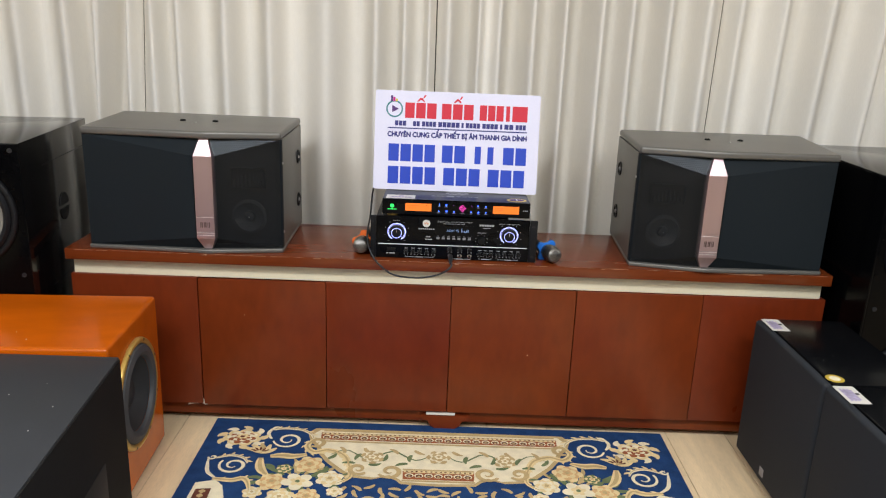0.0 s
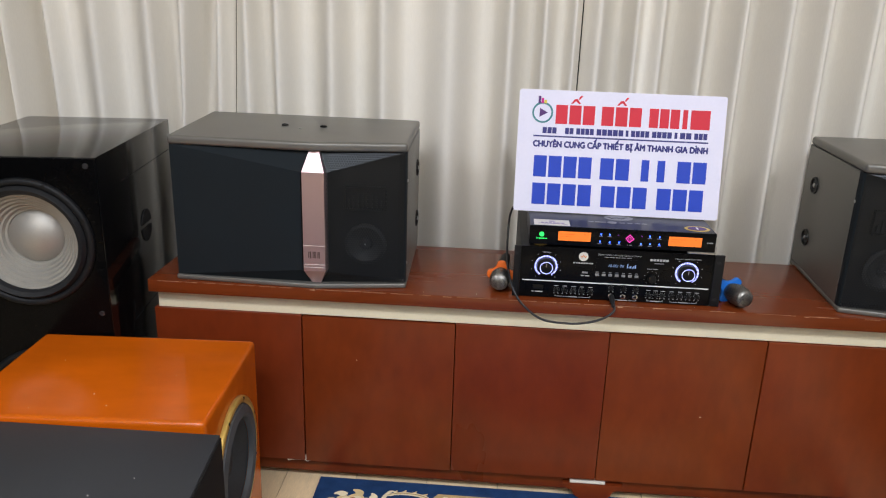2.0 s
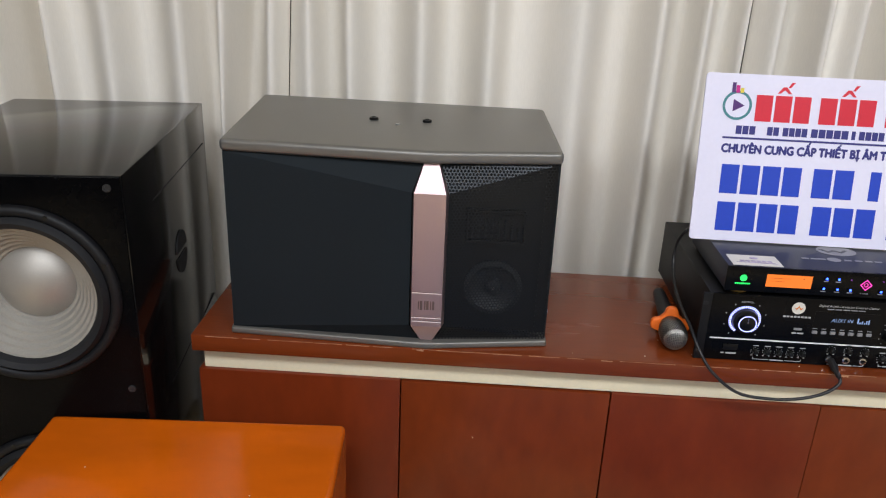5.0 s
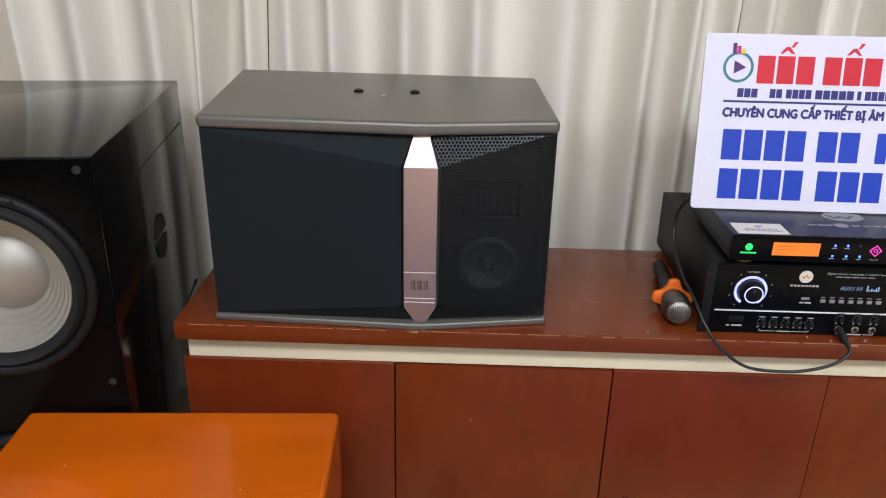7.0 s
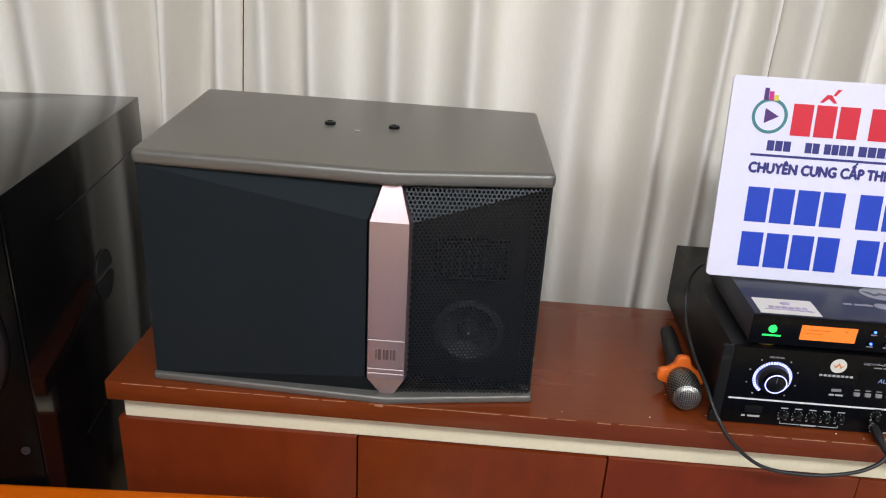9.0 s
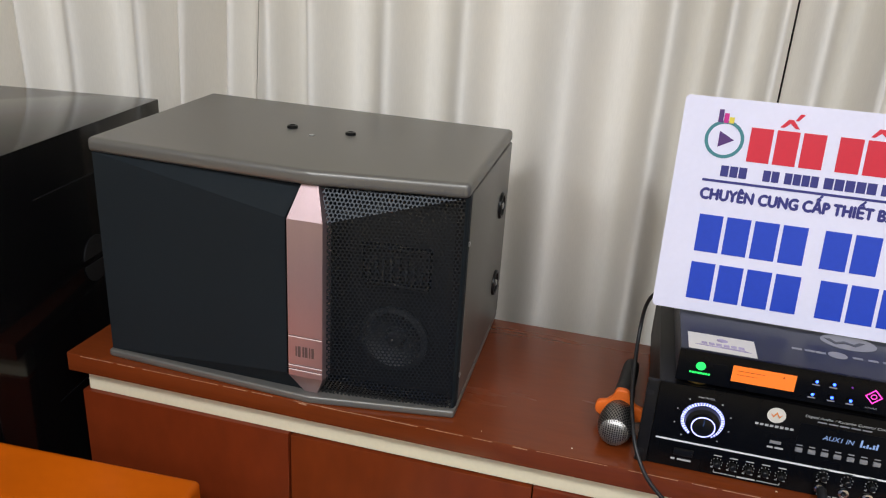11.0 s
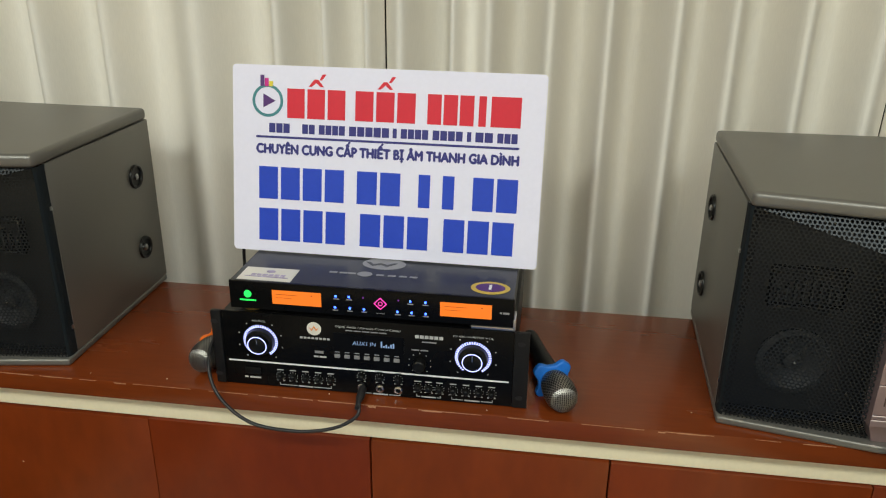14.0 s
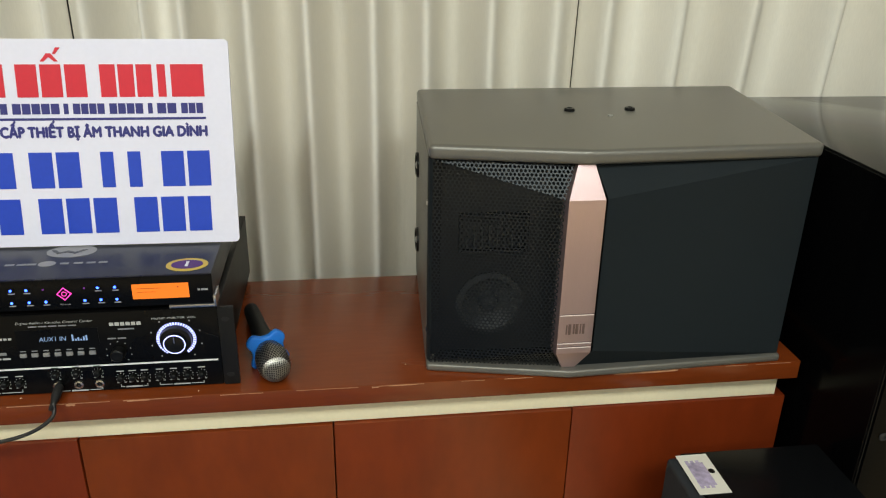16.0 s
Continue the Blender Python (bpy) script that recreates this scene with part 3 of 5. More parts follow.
    bmh = box(hx - 0.050, hx + 0.050, hy + 0.012, hy + 0.016, 0.738 - TOP, 0.796 - TOP, 0.0015)
    for x0, x1, z0, z1 in ((-0.050, 0.050, 0.792, 0.796), (-0.050, 0.050, 0.738, 0.742), (-0.050, -0.046, 0.742, 0.792), (0.046, 0.050, 0.742, 0.792)):
        box(hx + x0, hx + x1, hy, hy + 0.0115, z0 - TOP, z1 - TOP, 0.001, 1, bmh)
    horn = part("horn", bmh, M_BAFFLE, sp, "black horn frame")
    for k in range(8):
        x = hx - 0.0385 + 0.011 * k
        part("vane", box(x - 0.0016, x + 0.0016, hy + 0.002, hy + 0.0115, 0.745 - TOP, 0.781 - TOP - 0.0014 * (k - 3.5) ** 2, 0.0006, 1), M_HORN, horn, "grey horn vane")
    tw = part("tweeter", lathe([(0.05, 0.0), (0.05, 0.006), (0.042, 0.008), (0.03, -0.002), (0.016, -0.006), (0.012, 0.004), (0.0, 0.008)], 36,
                               Matrix.Translation((hx + 0.002 * s, hy + 0.008, 0.656 - TOP)) @ FRONT), M_HORN, sp)
    # bright pin added to give the glint at the tweeter's centre
    part("cap_glint", lathe([(0.0022, 0.0), (0.0022, 0.010), (0.0, 0.011)], 10, Matrix.Translation((hx + 0.002 * s, hy + 0.008, 0.656 - TOP)) @ FRONT), M_STEEL, tw, "small steel pin added as the tweeter's glint")
    # side sockets
    for z in (0.790, 0.652):
        t = (2.378 - ir[1]) / (BR[1] - ir[1])
        m = Matrix.Translation((X(ir[0] + (BR[0] - ir[0]) * t), 2.378 - 2.27, z - TOP)) @ pose(0, 0, 0, 0, 90 * s, 0)
        sock = part("socket", lathe([(0.0, 0.0006), (0.013, 0.0006), (0.0165, 0.0012), (0.0175, 0.004), (0.0205, 0.0045), (0.022, 0.002), (0.022, -0.002)], 32, m), M_SCREW, sp, "round recessed rigging socket")
        part("stud", lathe([(0.006, 0.0), (0.006, 0.0035), (0.004, 0.005), (0.0, 0.005)], 16, m), M_STEEL, sock, "steel stud")
    for dx in (-0.731, -0.634) if s > 0 else (-0.757, -0.658):
        part("screw", lathe([(0.0085, H - 0.001), (0.0085, H + 0.003), (0.007, H + 0.0045), (0.0045, H + 0.0045), (0.004, H + 0.002), (0.0, H + 0.002)], 20,
                            Matrix.Translation((X(dx), (2.276 if s > 0 else 2.281) - 2.27, 0))), M_SCREW, sp)
    part("plug", lathe([(0.0042, H - 0.001), (0.0042, H + 0.0012), (0.0, H + 0.0016)], 14, Matrix.Translation((X(-0.684 if s > 0 else -0.712), 2.243 - 2.27, 0))), M_STEEL, sp)
    for z in (0.81, 0.61):
        part("grille_clip", box(X(ir[0]) - 0.0012, X(ir[0]) + 0.0012, ir[1] - 0.006 - 2.27, ir[1] - 0.002 - 2.27, z - TOP, z - TOP + 0.006), M_STEEL, sp)
    return sp


speaker(1)
speaker(-1)

# ---- karaoke amplifier ----
amp = thing("karaoke_amplifier", "black rack karaoke amplifier with glowing ringed knobs on the cabinet", "amplifier", pose(0.0855, 2.09, TOP - 0.011))
amp.scale = (1.02, 1, 1)
AH = 0.136
part("case", box(-0.216, 0.216, 0.006, 0.37, 0.019, AH - 0.004, 0.002), M_CASE, amp)
part("front_panel", box(-0.215, 0.215, 0.0, 0.006, 0.0125, AH, 0.001), M_AMP, amp)
for s in (-1, 1):
    ear = part("rack_ear", box(s * 0.2155, -0.2305 if s < 0 else 0.237, -0.002, 0.005, 0.0125, AH, 0.0015), M_CASE, amp)
    # slots are black plates, their inner shade put into the colour
    for z in (0.029, AH - 0.018):
        part("slot", flat([(s * 0.2255 + 0.0045 * math.cos(2 * math.pi * i / 14) * (1.2 if abs(math.cos(2 * math.pi * i / 14)) > 0.5 else 1), z + 0.0035 * math.sin(2 * math.pi * i / 14)) for i in range(14)], -0.002), M_BAFFLE, ear)
    for y in (0.03, 0.3):
        part("foot", lathe([(0.014, 0.011), (0.016, 0.019), (0.0, 0.019)], 20, Matrix.Translation((s * 0.18, y, 0))), M_RUBBER, amp)
part("trim_line", flat(rect(-0.209, 0.21, 0.0523, 0.0547), 0.0), M_TRIM, amp)


def volume_knob(cx, cz, title, x0, x1):
    k = part("volume_knob", lathe([(0.0215, 0.0), (0.0205, 0.007), (0.0185, 0.008), (0.0150, 0.0082), (0.0144, 0.015), (0.0132, 0.0158), (0.0, 0.0152)], 40, Matrix.Translation((cx, 0, cz)) @ FRONT), M_SCREW, amp, "black two-step volume knob")
    bm = bmesh.new()
    for i in range(36):
        a = math.radians(-55 + 290 * i / 35)
        u, v = Vector((math.cos(a), math.sin(a))), Vector((-math.sin(a), math.cos(a))) * 0.00105
        c = Vector((cx, cz))
        join(bm, flat([tuple(c + u * r + v * w) for r, w in ((0.0222, -1), (0.0262, -1), (0.0262, 1), (0.0222, 1))], -0.0002))
    part("led_ring", bm, G_RING, k, "ring of white lights")
    part("led_rim", ring(cx, cz, 0.0132, 0.0146, -0.0155), G_RING, k, "lit white rim")
    part("pointer", flat(rect(cx - 0.0007, cx + 0.0007, cz + 0.002, cz + 0.011), -0.0158), M_STEEL, k)
    bm = bmesh.new()
    for i in range(9):
        a = math.radians(-50 + 280 * i / 8)
        join(bm, flat(rect(cx + 0.034 * math.cos(a) - 0.0008, cx + 0.034 * math.cos(a) + 0.0008, cz + 0.034 * math.sin(a) - 0.0008, cz + 0.034 * math.sin(a) + 0.0008)))
    part("scale_marks", bm, M_PRINT, amp)
    lettering("lettering", title, x0, x1, 0.1215, 0.0029, -0.0007, M_PRINT, amp)


volume_knob(-0.157, 0.0895, "MIC VOL", -0.167, -0.147)
volume_knob(0.158, 0.0895, "MUSIC MASTER VOL", 0.129, 0.187)
part("maker_disc", disc(-0.0745, 0.117, 0.0108), M_STICK, amp, "cream round maker's mark")
part("maker_wave", flat([(-0.0815, 0.119), (-0.078, 0.1135), (-0.0745, 0.119), (-0.071, 0.1135), (-0.0675, 0.119), (-0.071, 0.1165), (-0.0745, 0.122), (-0.078, 0.1165)], -0.0008), M_GOLDPRINT, amp)
part("maker_bar", bars([(-0.0965 + 0.0058 * i, -0.0925 + 0.0058 * i) for i in range(8)], 0.0995, 0.1025), M_PRINT, amp)
lettering("lettering", "Digital Audio / Karaoke Control Center", -0.043, 0.054, 0.1225, 0.0036, -0.0007, M_PRINT, amp, lean=0.2)
part("small_print", bars([(-0.028 + 0.0125 * i, -0.028 + 0.0125 * i + 0.0105) for i in range(5)], 0.1175, 0.119), M_PALE, amp)
part("display_window", flat(rect(-0.046, 0.058, 0.0855, 0.1135)), M_AMP, amp, "dark display window")
lettering("display_lettering", "AUX1 IN", -0.018, 0.017, 0.0955, 0.0066, -0.0009, G_DISP, amp, lean=0.15)
bm = bmesh.new()
for i, h in enumerate((0.010, 0.003, 0.005, 0.0025, 0.006, 0.008)):
    join(bm, flat(rect(0.024 + 0.0035 * i, 0.0262 + 0.0035 * i, 0.0945, 0.0945 + h), -0.0003))
part("level_meter", bm, G_DISP, amp, "pale blue level bars")
part("model_mark", bars([(0.074 + 0.007 * i, 0.0795 + 0.007 * i) for i in range(6)], 0.1145, 0.1195), M_PRINT, amp)
part("small_print", bars([(0.084, 0.105)], 0.108, 0.1098), M_PALE, amp)
for i in range(7):
    x = -0.041 + 0.0147 * i
    part("button", box(x - 0.0042, x + 0.0042, -0.003, 0.0, 0.0725, 0.078, 0.0008), M_BTN, amp)
    part("small_print", bars([(x - 0.0035, x + 0.0035)], 0.0805, 0.0818), M_PALE, amp)
part("usb_port", box(-0.075, -0.062, -0.0008, 0.0, 0.0765, 0.0805), M_BTN, amp)
part("small_print", bars([(-0.077, -0.070), (-0.068, -0.058)], 0.0695, 0.072), M_PRINT, amp)
part("effect_knob", lathe([(0.0095, 0.0), (0.009, 0.012), (0.0075, 0.0135), (0.0, 0.0132)], 24, Matrix.Translation((0.081, 0, 0.073)) @ FRONT), M_SCREW, amp)
bm = bmesh.new()
for i in range(9):
    a = math.radians(-50 + 280 * i / 8)
    join(bm, disc(0.081 + 0.0165 * math.cos(a), 0.073 + 0.0165 * math.sin(a), 0.0008, 0, 6))
part("scale_marks", bm, M_PRINT, amp)
part("small_print", bars([(0.069, 0.080), (0.082, 0.093)], 0.094, 0.0958), M_PALE, amp)
part("power_button", box(-0.184, -0.160, -0.002, 0.0, 0.032, 0.043, 0.0008), M_SCREW, amp)
part("small_print", bars([(-0.186, -0.181), (-0.178, -0.161)], 0.0245, 0.027), M_PRINT, amp)
SMALL = [(-0.130 + 0.0193 * i, 0.032) for i in range(5)] + [(-0.006, 0.0425), (0.0215, 0.0425), (0.049, 0.0425)] + [(0.078 + 0.016 * i, 0.032) for i in range(3)] + [(0.130 + 0.0187 * i, 0.032) for i in range(4)]
for x, z in SMALL:
    kn = part("small_knob", lathe([(0.0043, 0.0), (0.004, 0.007), (0.003, 0.008), (0.0, 0.008)], 14, Matrix.Translation((x, 0, z)) @ FRONT), M_SCREW, amp)
    bm = bmesh.new()
    for i in range(9):
        a = math.radians(-55 + 290 * i / 8)
        join(bm, disc(x + 0.0068 * math.cos(a), z + 0.0068 * math.sin(a), 0.0006, 0, 5))
    join(bm, flat(rect(x - 0.0048, x + 0.0048, z + 0.0098, z + 0.0112)))
    join(bm, flat(rect(x - 0.0062, x - 0.0035, z - 0.0085, z - 0.0072)))
    join(bm, flat(rect(x + 0.0035, x + 0.0062, z - 0.0085, z - 0.0072)))
    part("scale_marks", bm, M_PRINT, kn)
for xa, xb in ((-0.132, -0.052), (0.076, 0.112), (0.128, 0.188), (-0.008, 0.052)):
    low = 0.0145 if xa > -0.1 and xb < 0.06 else 0.0165
    bm = bars([(xa, xa + 0.0008), (xb - 0.0008, xb)], low, low + 0.004)
    join(bm, flat(rect(xa, (xa + xb) / 2 - 0.013, low, low + 0.0008)))
    join(bm, flat(rect((xa + xb) / 2 + 0.013, xb, low, low + 0.0008)))
    join(bm, flat(rect((xa + xb) / 2 - 0.011, (xa + xb) / 2 + 0.011, low - 0.0007, low + 0.0012)))
    part("bracket_mark", bm, M_PRINT, amp)
for x in (-0.006, 0.0215, 0.049):
    part("jack_socket", lathe([(0.0062, 0.0), (0.0062, 0.0015), (0.0035, 0.002), (0.0033, -0.002), (0.0, -0.002)], 20, Matrix.Translation((x, 0, 0.024)) @ FRONT), M_STEEL, amp)

# ---- wireless microphone receiver on the amplifier ----
RZ = TOP + AH - 0.011 + 0.005
rx = thing("microphone_receiver", "slim black wireless microphone receiver with two orange screens on the amplifier", "receiver", pose(0.0925, 2.092, RZ, 0, 0, 0))
part("case", box(-0.209, 0.209, 0.006, 0.225, 0.001, 0.0445, 0.0015), M_RXTOP, rx, "grey-blue steel case")
part("front_panel", box(-0.21, 0.21, 0.0, 0.006, 0.0005, 0.0445, 0.0012), M_AMP, rx)
for s in (-1, 1):
    for y in (0.022, 0.2):
        part("foot", lathe([(0.016, -0.005), (0.017, -0.001), (0.017, 0.0008), (0.0, 0.0008)], 24, Matrix.Translation((s * 0.182, y, 0))), M_BRASS if s < 0 else M_RUBBER, rx)
for xa, xb in ((-0.1445, -0.0705), (0.1045, 0.1785)):
    scr = part("screen", flat(rect(xa, xb, 0.0115, 0.0335)), G_LCD, rx, "glowing orange display")
    part("screen_print", bars([(xa + 0.006, xa + 0.038)], 0.0268, 0.0274, -0.0004), G_LCDINK, scr)
    part("screen_print", bars([(xa + 0.006, xa + 0.03)], 0.0215, 0.022, -0.0004), G_LCDINK, scr)
    part("screen_mark", disc(xb - 0.014, 0.028, 0.0012, -0.0004, 8), G_LCDINK, scr)
part("status_mark", join(disc(-0.182, 0.0245, 0.0058), bars([(-0.1945 + 0.0032 * i, -0.192 + 0.0032 * i) for i in range(8)], 0.0135, 0.0158)), G_GREEN, rx, "green lit round mark")
for x, z in ((-0.048, 0.0315), (-0.0285, 0.0315), (-0.0495, 0.0135), (-0.0275, 0.0135), (-0.0065, 0.0135), (0.0615, 0.0315), (0.0835, 0.0315), (0.043, 0.0135), (0.0635, 0.0135), (0.084, 0.0135)):
    key = part("key", box(x - 0.004, x + 0.004, -0.0015, 0.0, z - 0.0022, z + 0.0022, 0.0005), M_AMP, rx)
    part("blue_light", disc(x, z, 0.0018, -0.0016, 10), G_BLUE, key)
    part("small_print", bars([(x - 0.0042, x + 0.0042)], z - 0.0058, z - 0.0044), M_PALE, rx)
for x in (-0.008, 0.044):
    part("purple_light", disc(x, 0.031, 0.0013, 0, 8), G_PURPLE, rx)
dm = bmesh.new()
for r in (0.0098,):
    pts = [(0.0175 + r * math.cos(math.pi / 2 * i), 0.0235 + r * math.sin(math.pi / 2 * i)) for i in range(4)]
    for a, b in zip(pts, pts[1:] + pts[:1]):
        n = Vector((b[0] - a[0], b[1] - a[1])).normalized()
        w = (-n.y * 0.0012, n.x * 0.0012)
        join(dm, flat([a, b, (b[0] + w[0], b[1] + w[1]), (a[0] + w[0], a[1] + w[1])]))
join(dm, ring(0.0175, 0.0235, 0.0026, 0.0034))
part("power_mark", dm, G_MAG, rx, "magenta lit power diamond")
lettering("lettering", "POWER", 0.011, 0.024, 0.0072, 0.0022, -0.0007, M_PALE, rx)
part("small_print", bars([(0.19, 0.193), (0.1945, 0.2035)], 0.021, 0.0238), M_PALE, rx)
part("corner_bracket", join(box(0.150, 0.212, -0.001, 0.008, -0.0045, 0.0003, 0.0008), box(0.2095, 0.213, -0.001, 0.03, -0.0045, 0.013, 0.0008)), M_STEEL, rx, "bright steel corner bracket")


def lying(bm):
    """Turns a plate that faces -y so that it faces up."""
    bmesh.ops.rotate(bm, cent=(0, 0, 0), matrix=Matrix.Rotation(radians(-90), 3, "X"), verts=bm.verts)
    return bm


# marks on the lid: the outline's second coordinate runs to the back
lid = 0.0446
for x0, x1 in [(-0.072 + d, -0.060 + d) for d in (0.0, 0.0155, 0.0285)] + [(0.0 + d, 0.0115 + d) for d in (0.0, 0.018, 0.035, 0.051)]:
    part("lid_bar", lying(bars([(x0, x1)], 0.051, 0.0558)), M_PALE, rx).location = (0, 0, lid)
part("lid_disc", lying(disc(-0.0175, 0.0535, 0.0115, 0, 24, 0.0088)), M_PALE, rx).location = (0, 0, lid)
mk = part("lid_mark", lying(disc(0.003, 0.096, 0.034, 0, 36, 0.0215)), M_PALE, rx, "silver maker's mark on the lid")
mk.location = (0, 0, lid)
wave = part("wave", lying(flat([(-0.026, 0.100), (-0.014, 0.086), (-0.002, 0.092), (0.01, 0.086), (0.024, 0.100), (0.017, 0.100), (0.009, 0.092), (-0.002, 0.098), (-0.013, 0.092), (-0.019, 0.100)], -0.0003)), M_RXTOP, mk)
wave.location = (0, 0, 0.0002)
st = part("sticker", lying(flat(rect(-0.2, -0.118, 0.006, 0.052))), M_STICK, rx, "pale holographic seal sticker")
st.location = (0, 0, lid)
bm = join(bars([(-0.184 + 0.009 * i, -0.177 + 0.009 * i) for i in range(6)], 0.022, 0.028, -0.0003), disc(-0.158, 0.038, 0.007, -0.0003, 16, 0.0045))
join(bm, flat([(-0.192, 0.018), (-0.124, 0.016), (-0.132, 0.02), (-0.185, 0.02)], -0.0003))
p2 = part("print", lying(bm), M_LILAC, st)
p2.location = (0, 0, 0.0002)
ov = part("oval_sticker", lying(disc(0.173, 0.034, 0.0285, 0, 28, 0.0215)), M_GOLDST, rx, "oval gold and blue sticker")
ov.location = (0, 0, lid)
p3 = part("print", lying(join(disc(0.173, 0.034, 0.0215, -0.0003, 28, 0.0145), bmesh.new())), M_INKPUR, ov)
p3.location = (0, 0, 0.0002)
p4 = part("digit", lying(bars([(0.171, 0.175)], 0.026, 0.042, -0.0004)), M_TRIM, ov)
p4.location = (0, 0, 0.0008)

# ---- white sign board leaning on the receiver ----
SW, SH = 0.484, 0.290
sign = thing("shop_sign", "white sign board with red and blue print on the receiver", "sign", pose(0.087, 2.2085, RZ + 0.0462, -11.0, 0, -1.0))
corner = []
for cx, cz, a0 in ((SW / 2 - 0.006, 0.006, -90), (SW / 2 - 0.006, SH - 0.006, 0), (-SW / 2 + 0.006, SH - 0.006, 90), (-SW / 2 + 0.006, 0.006, 180)):
    corner += [(cx + 0.006 * math.cos(radians(a0 + 22.5 * i)), cz + 0.006 * math.sin(radians(a0 + 22.5 * i))) for i in range(5)]
bm = flat(corner, 0.0, 0.005)
bm.faces.new([bm.verts.new((x, 0.0, z)) for x, z in corner])
bmesh.ops.remove_doubles(bm, verts=bm.verts, dist=1e-5)
part("board", bm, M_BOARD, sign)
SY = -0.0051


def S(u, v):
    return (u - 0.5) * SW, (1 - v) * SH


def sign_bars(name, spans, v0, v1, material, label=""):
    z1, z0 = (1 - v0) * SH, (1 - v1) * SH
    for a, b in spans:
        part(name, bars([((a - 0.5) * SW, (b - 0.5) * SW)], z0, z1, SY), material, sign, label)


def split(u0, u1, n, gap=0.14):
    w = (u1 - u0) / (n - gap)
    return [(u0 + w * i, u0 + w * (i + 1 - gap)) for i in range(n)]


sign_bars("title_bar", split(0.182, 0.372, 3) + split(0.405, 0.597, 3) + split(0.635, 0.780, 3) + [(0.795, 0.818)] + [(0.833, 0.925)], 0.118, 0.272, M_INKRED, "red bar")
for u in (0.277, 0.500):
    bm = bmesh.new()
    x, z = S(u, 0.105)
    join(bm, flat([(x - 0.012, z), (x - 0.007, z), (x, z + 0.006), (x + 0.007, z), (x + 0.012, z), (x + 0.003, z + 0.011), (x - 0.003, z + 0.011)], SY))
    join(bm, flat([(x + 0.005, z + 0.010), (x + 0.009, z + 0.010), (x + 0.016, z + 0.019), (x + 0.010, z + 0.019)], SY))
    part("title_accent", bm, M_INKRED, sign)
sign_bars("address_bar", split(0.122, 0.19, 3) + split(0.232, 0.273, 2) + split(0.287, 0.372, 4) + split(0.386, 0.515, 5) + [(0.527, 0.54)] + split(0.553, 0.64, 4) + split(0.654, 0.748, 4) + [(0.762, 0.775)] + split(0.788, 0.842, 2) + split(0.856, 0.918, 3), 0.302, 0.352, M_INKNAVY, "indigo bar")
sign_bars("rule", [(0.078, 0.925)], 0.370, 0.3815, M_INKNAVY)
lettering("lettering", "CHUYÊN CUNG CẤP THIẾT BỊ ÂM THANH GIA DÌNH", (0.08 - 0.5) * SW, (0.925 - 0.5) * SW, (1 - 0.462) * SH, 0.0142, SY - 0.0005, M_INKNAVY, sign, stroke=0.0011)
bm = flat(rect((0.8175 - 0.5) * SW, (0.8275 - 0.5) * SW, (1 - 0.462) * SH + 0.0062, (1 - 0.462) * SH + 0.0084), SY)
part("letter_stroke", bm, M_INKNAVY, sign)
sign_bars("number_bar", split(0.088, 0.372, 4) + split(0.415, 0.556, 2) + [(0.615, 0.652), (0.692, 0.729)] + split(0.788, 0.928, 2), 0.535, 0.710, M_INKBLUE, "blue bar")
sign_bars("number_bar", split(0.088, 0.378, 4) + split(0.428, 0.650, 3) + split(0.700, 0.922, 3), 0.762, 0.938, M_INKBLUE, "blue bar")
cx, cz = S(0.117, 0.185)
part("ring_mark", ring(cx, cz, 0.0205, 0.0248, SY), M_INKTEAL, sign, "teal ring mark")
part("triangle_mark", flat([(cx - 0.007, cz - 0.0105), (cx + 0.0125, cz), (cx - 0.007, cz + 0.0105)], SY), M_INKPUR, sign)
for dx, h, mm in ((-0.0115, 0.017, M_INKPUR), (-0.0045, 0.0125, M_INKMAG), (0.0025, 0.008, M_INKYEL)):
    part("mark_bar", flat(rect(cx + dx, cx + dx + 0.006, cz + 0.0215, cz + 0.0215 + h), SY - 0.0003), mm, sign)


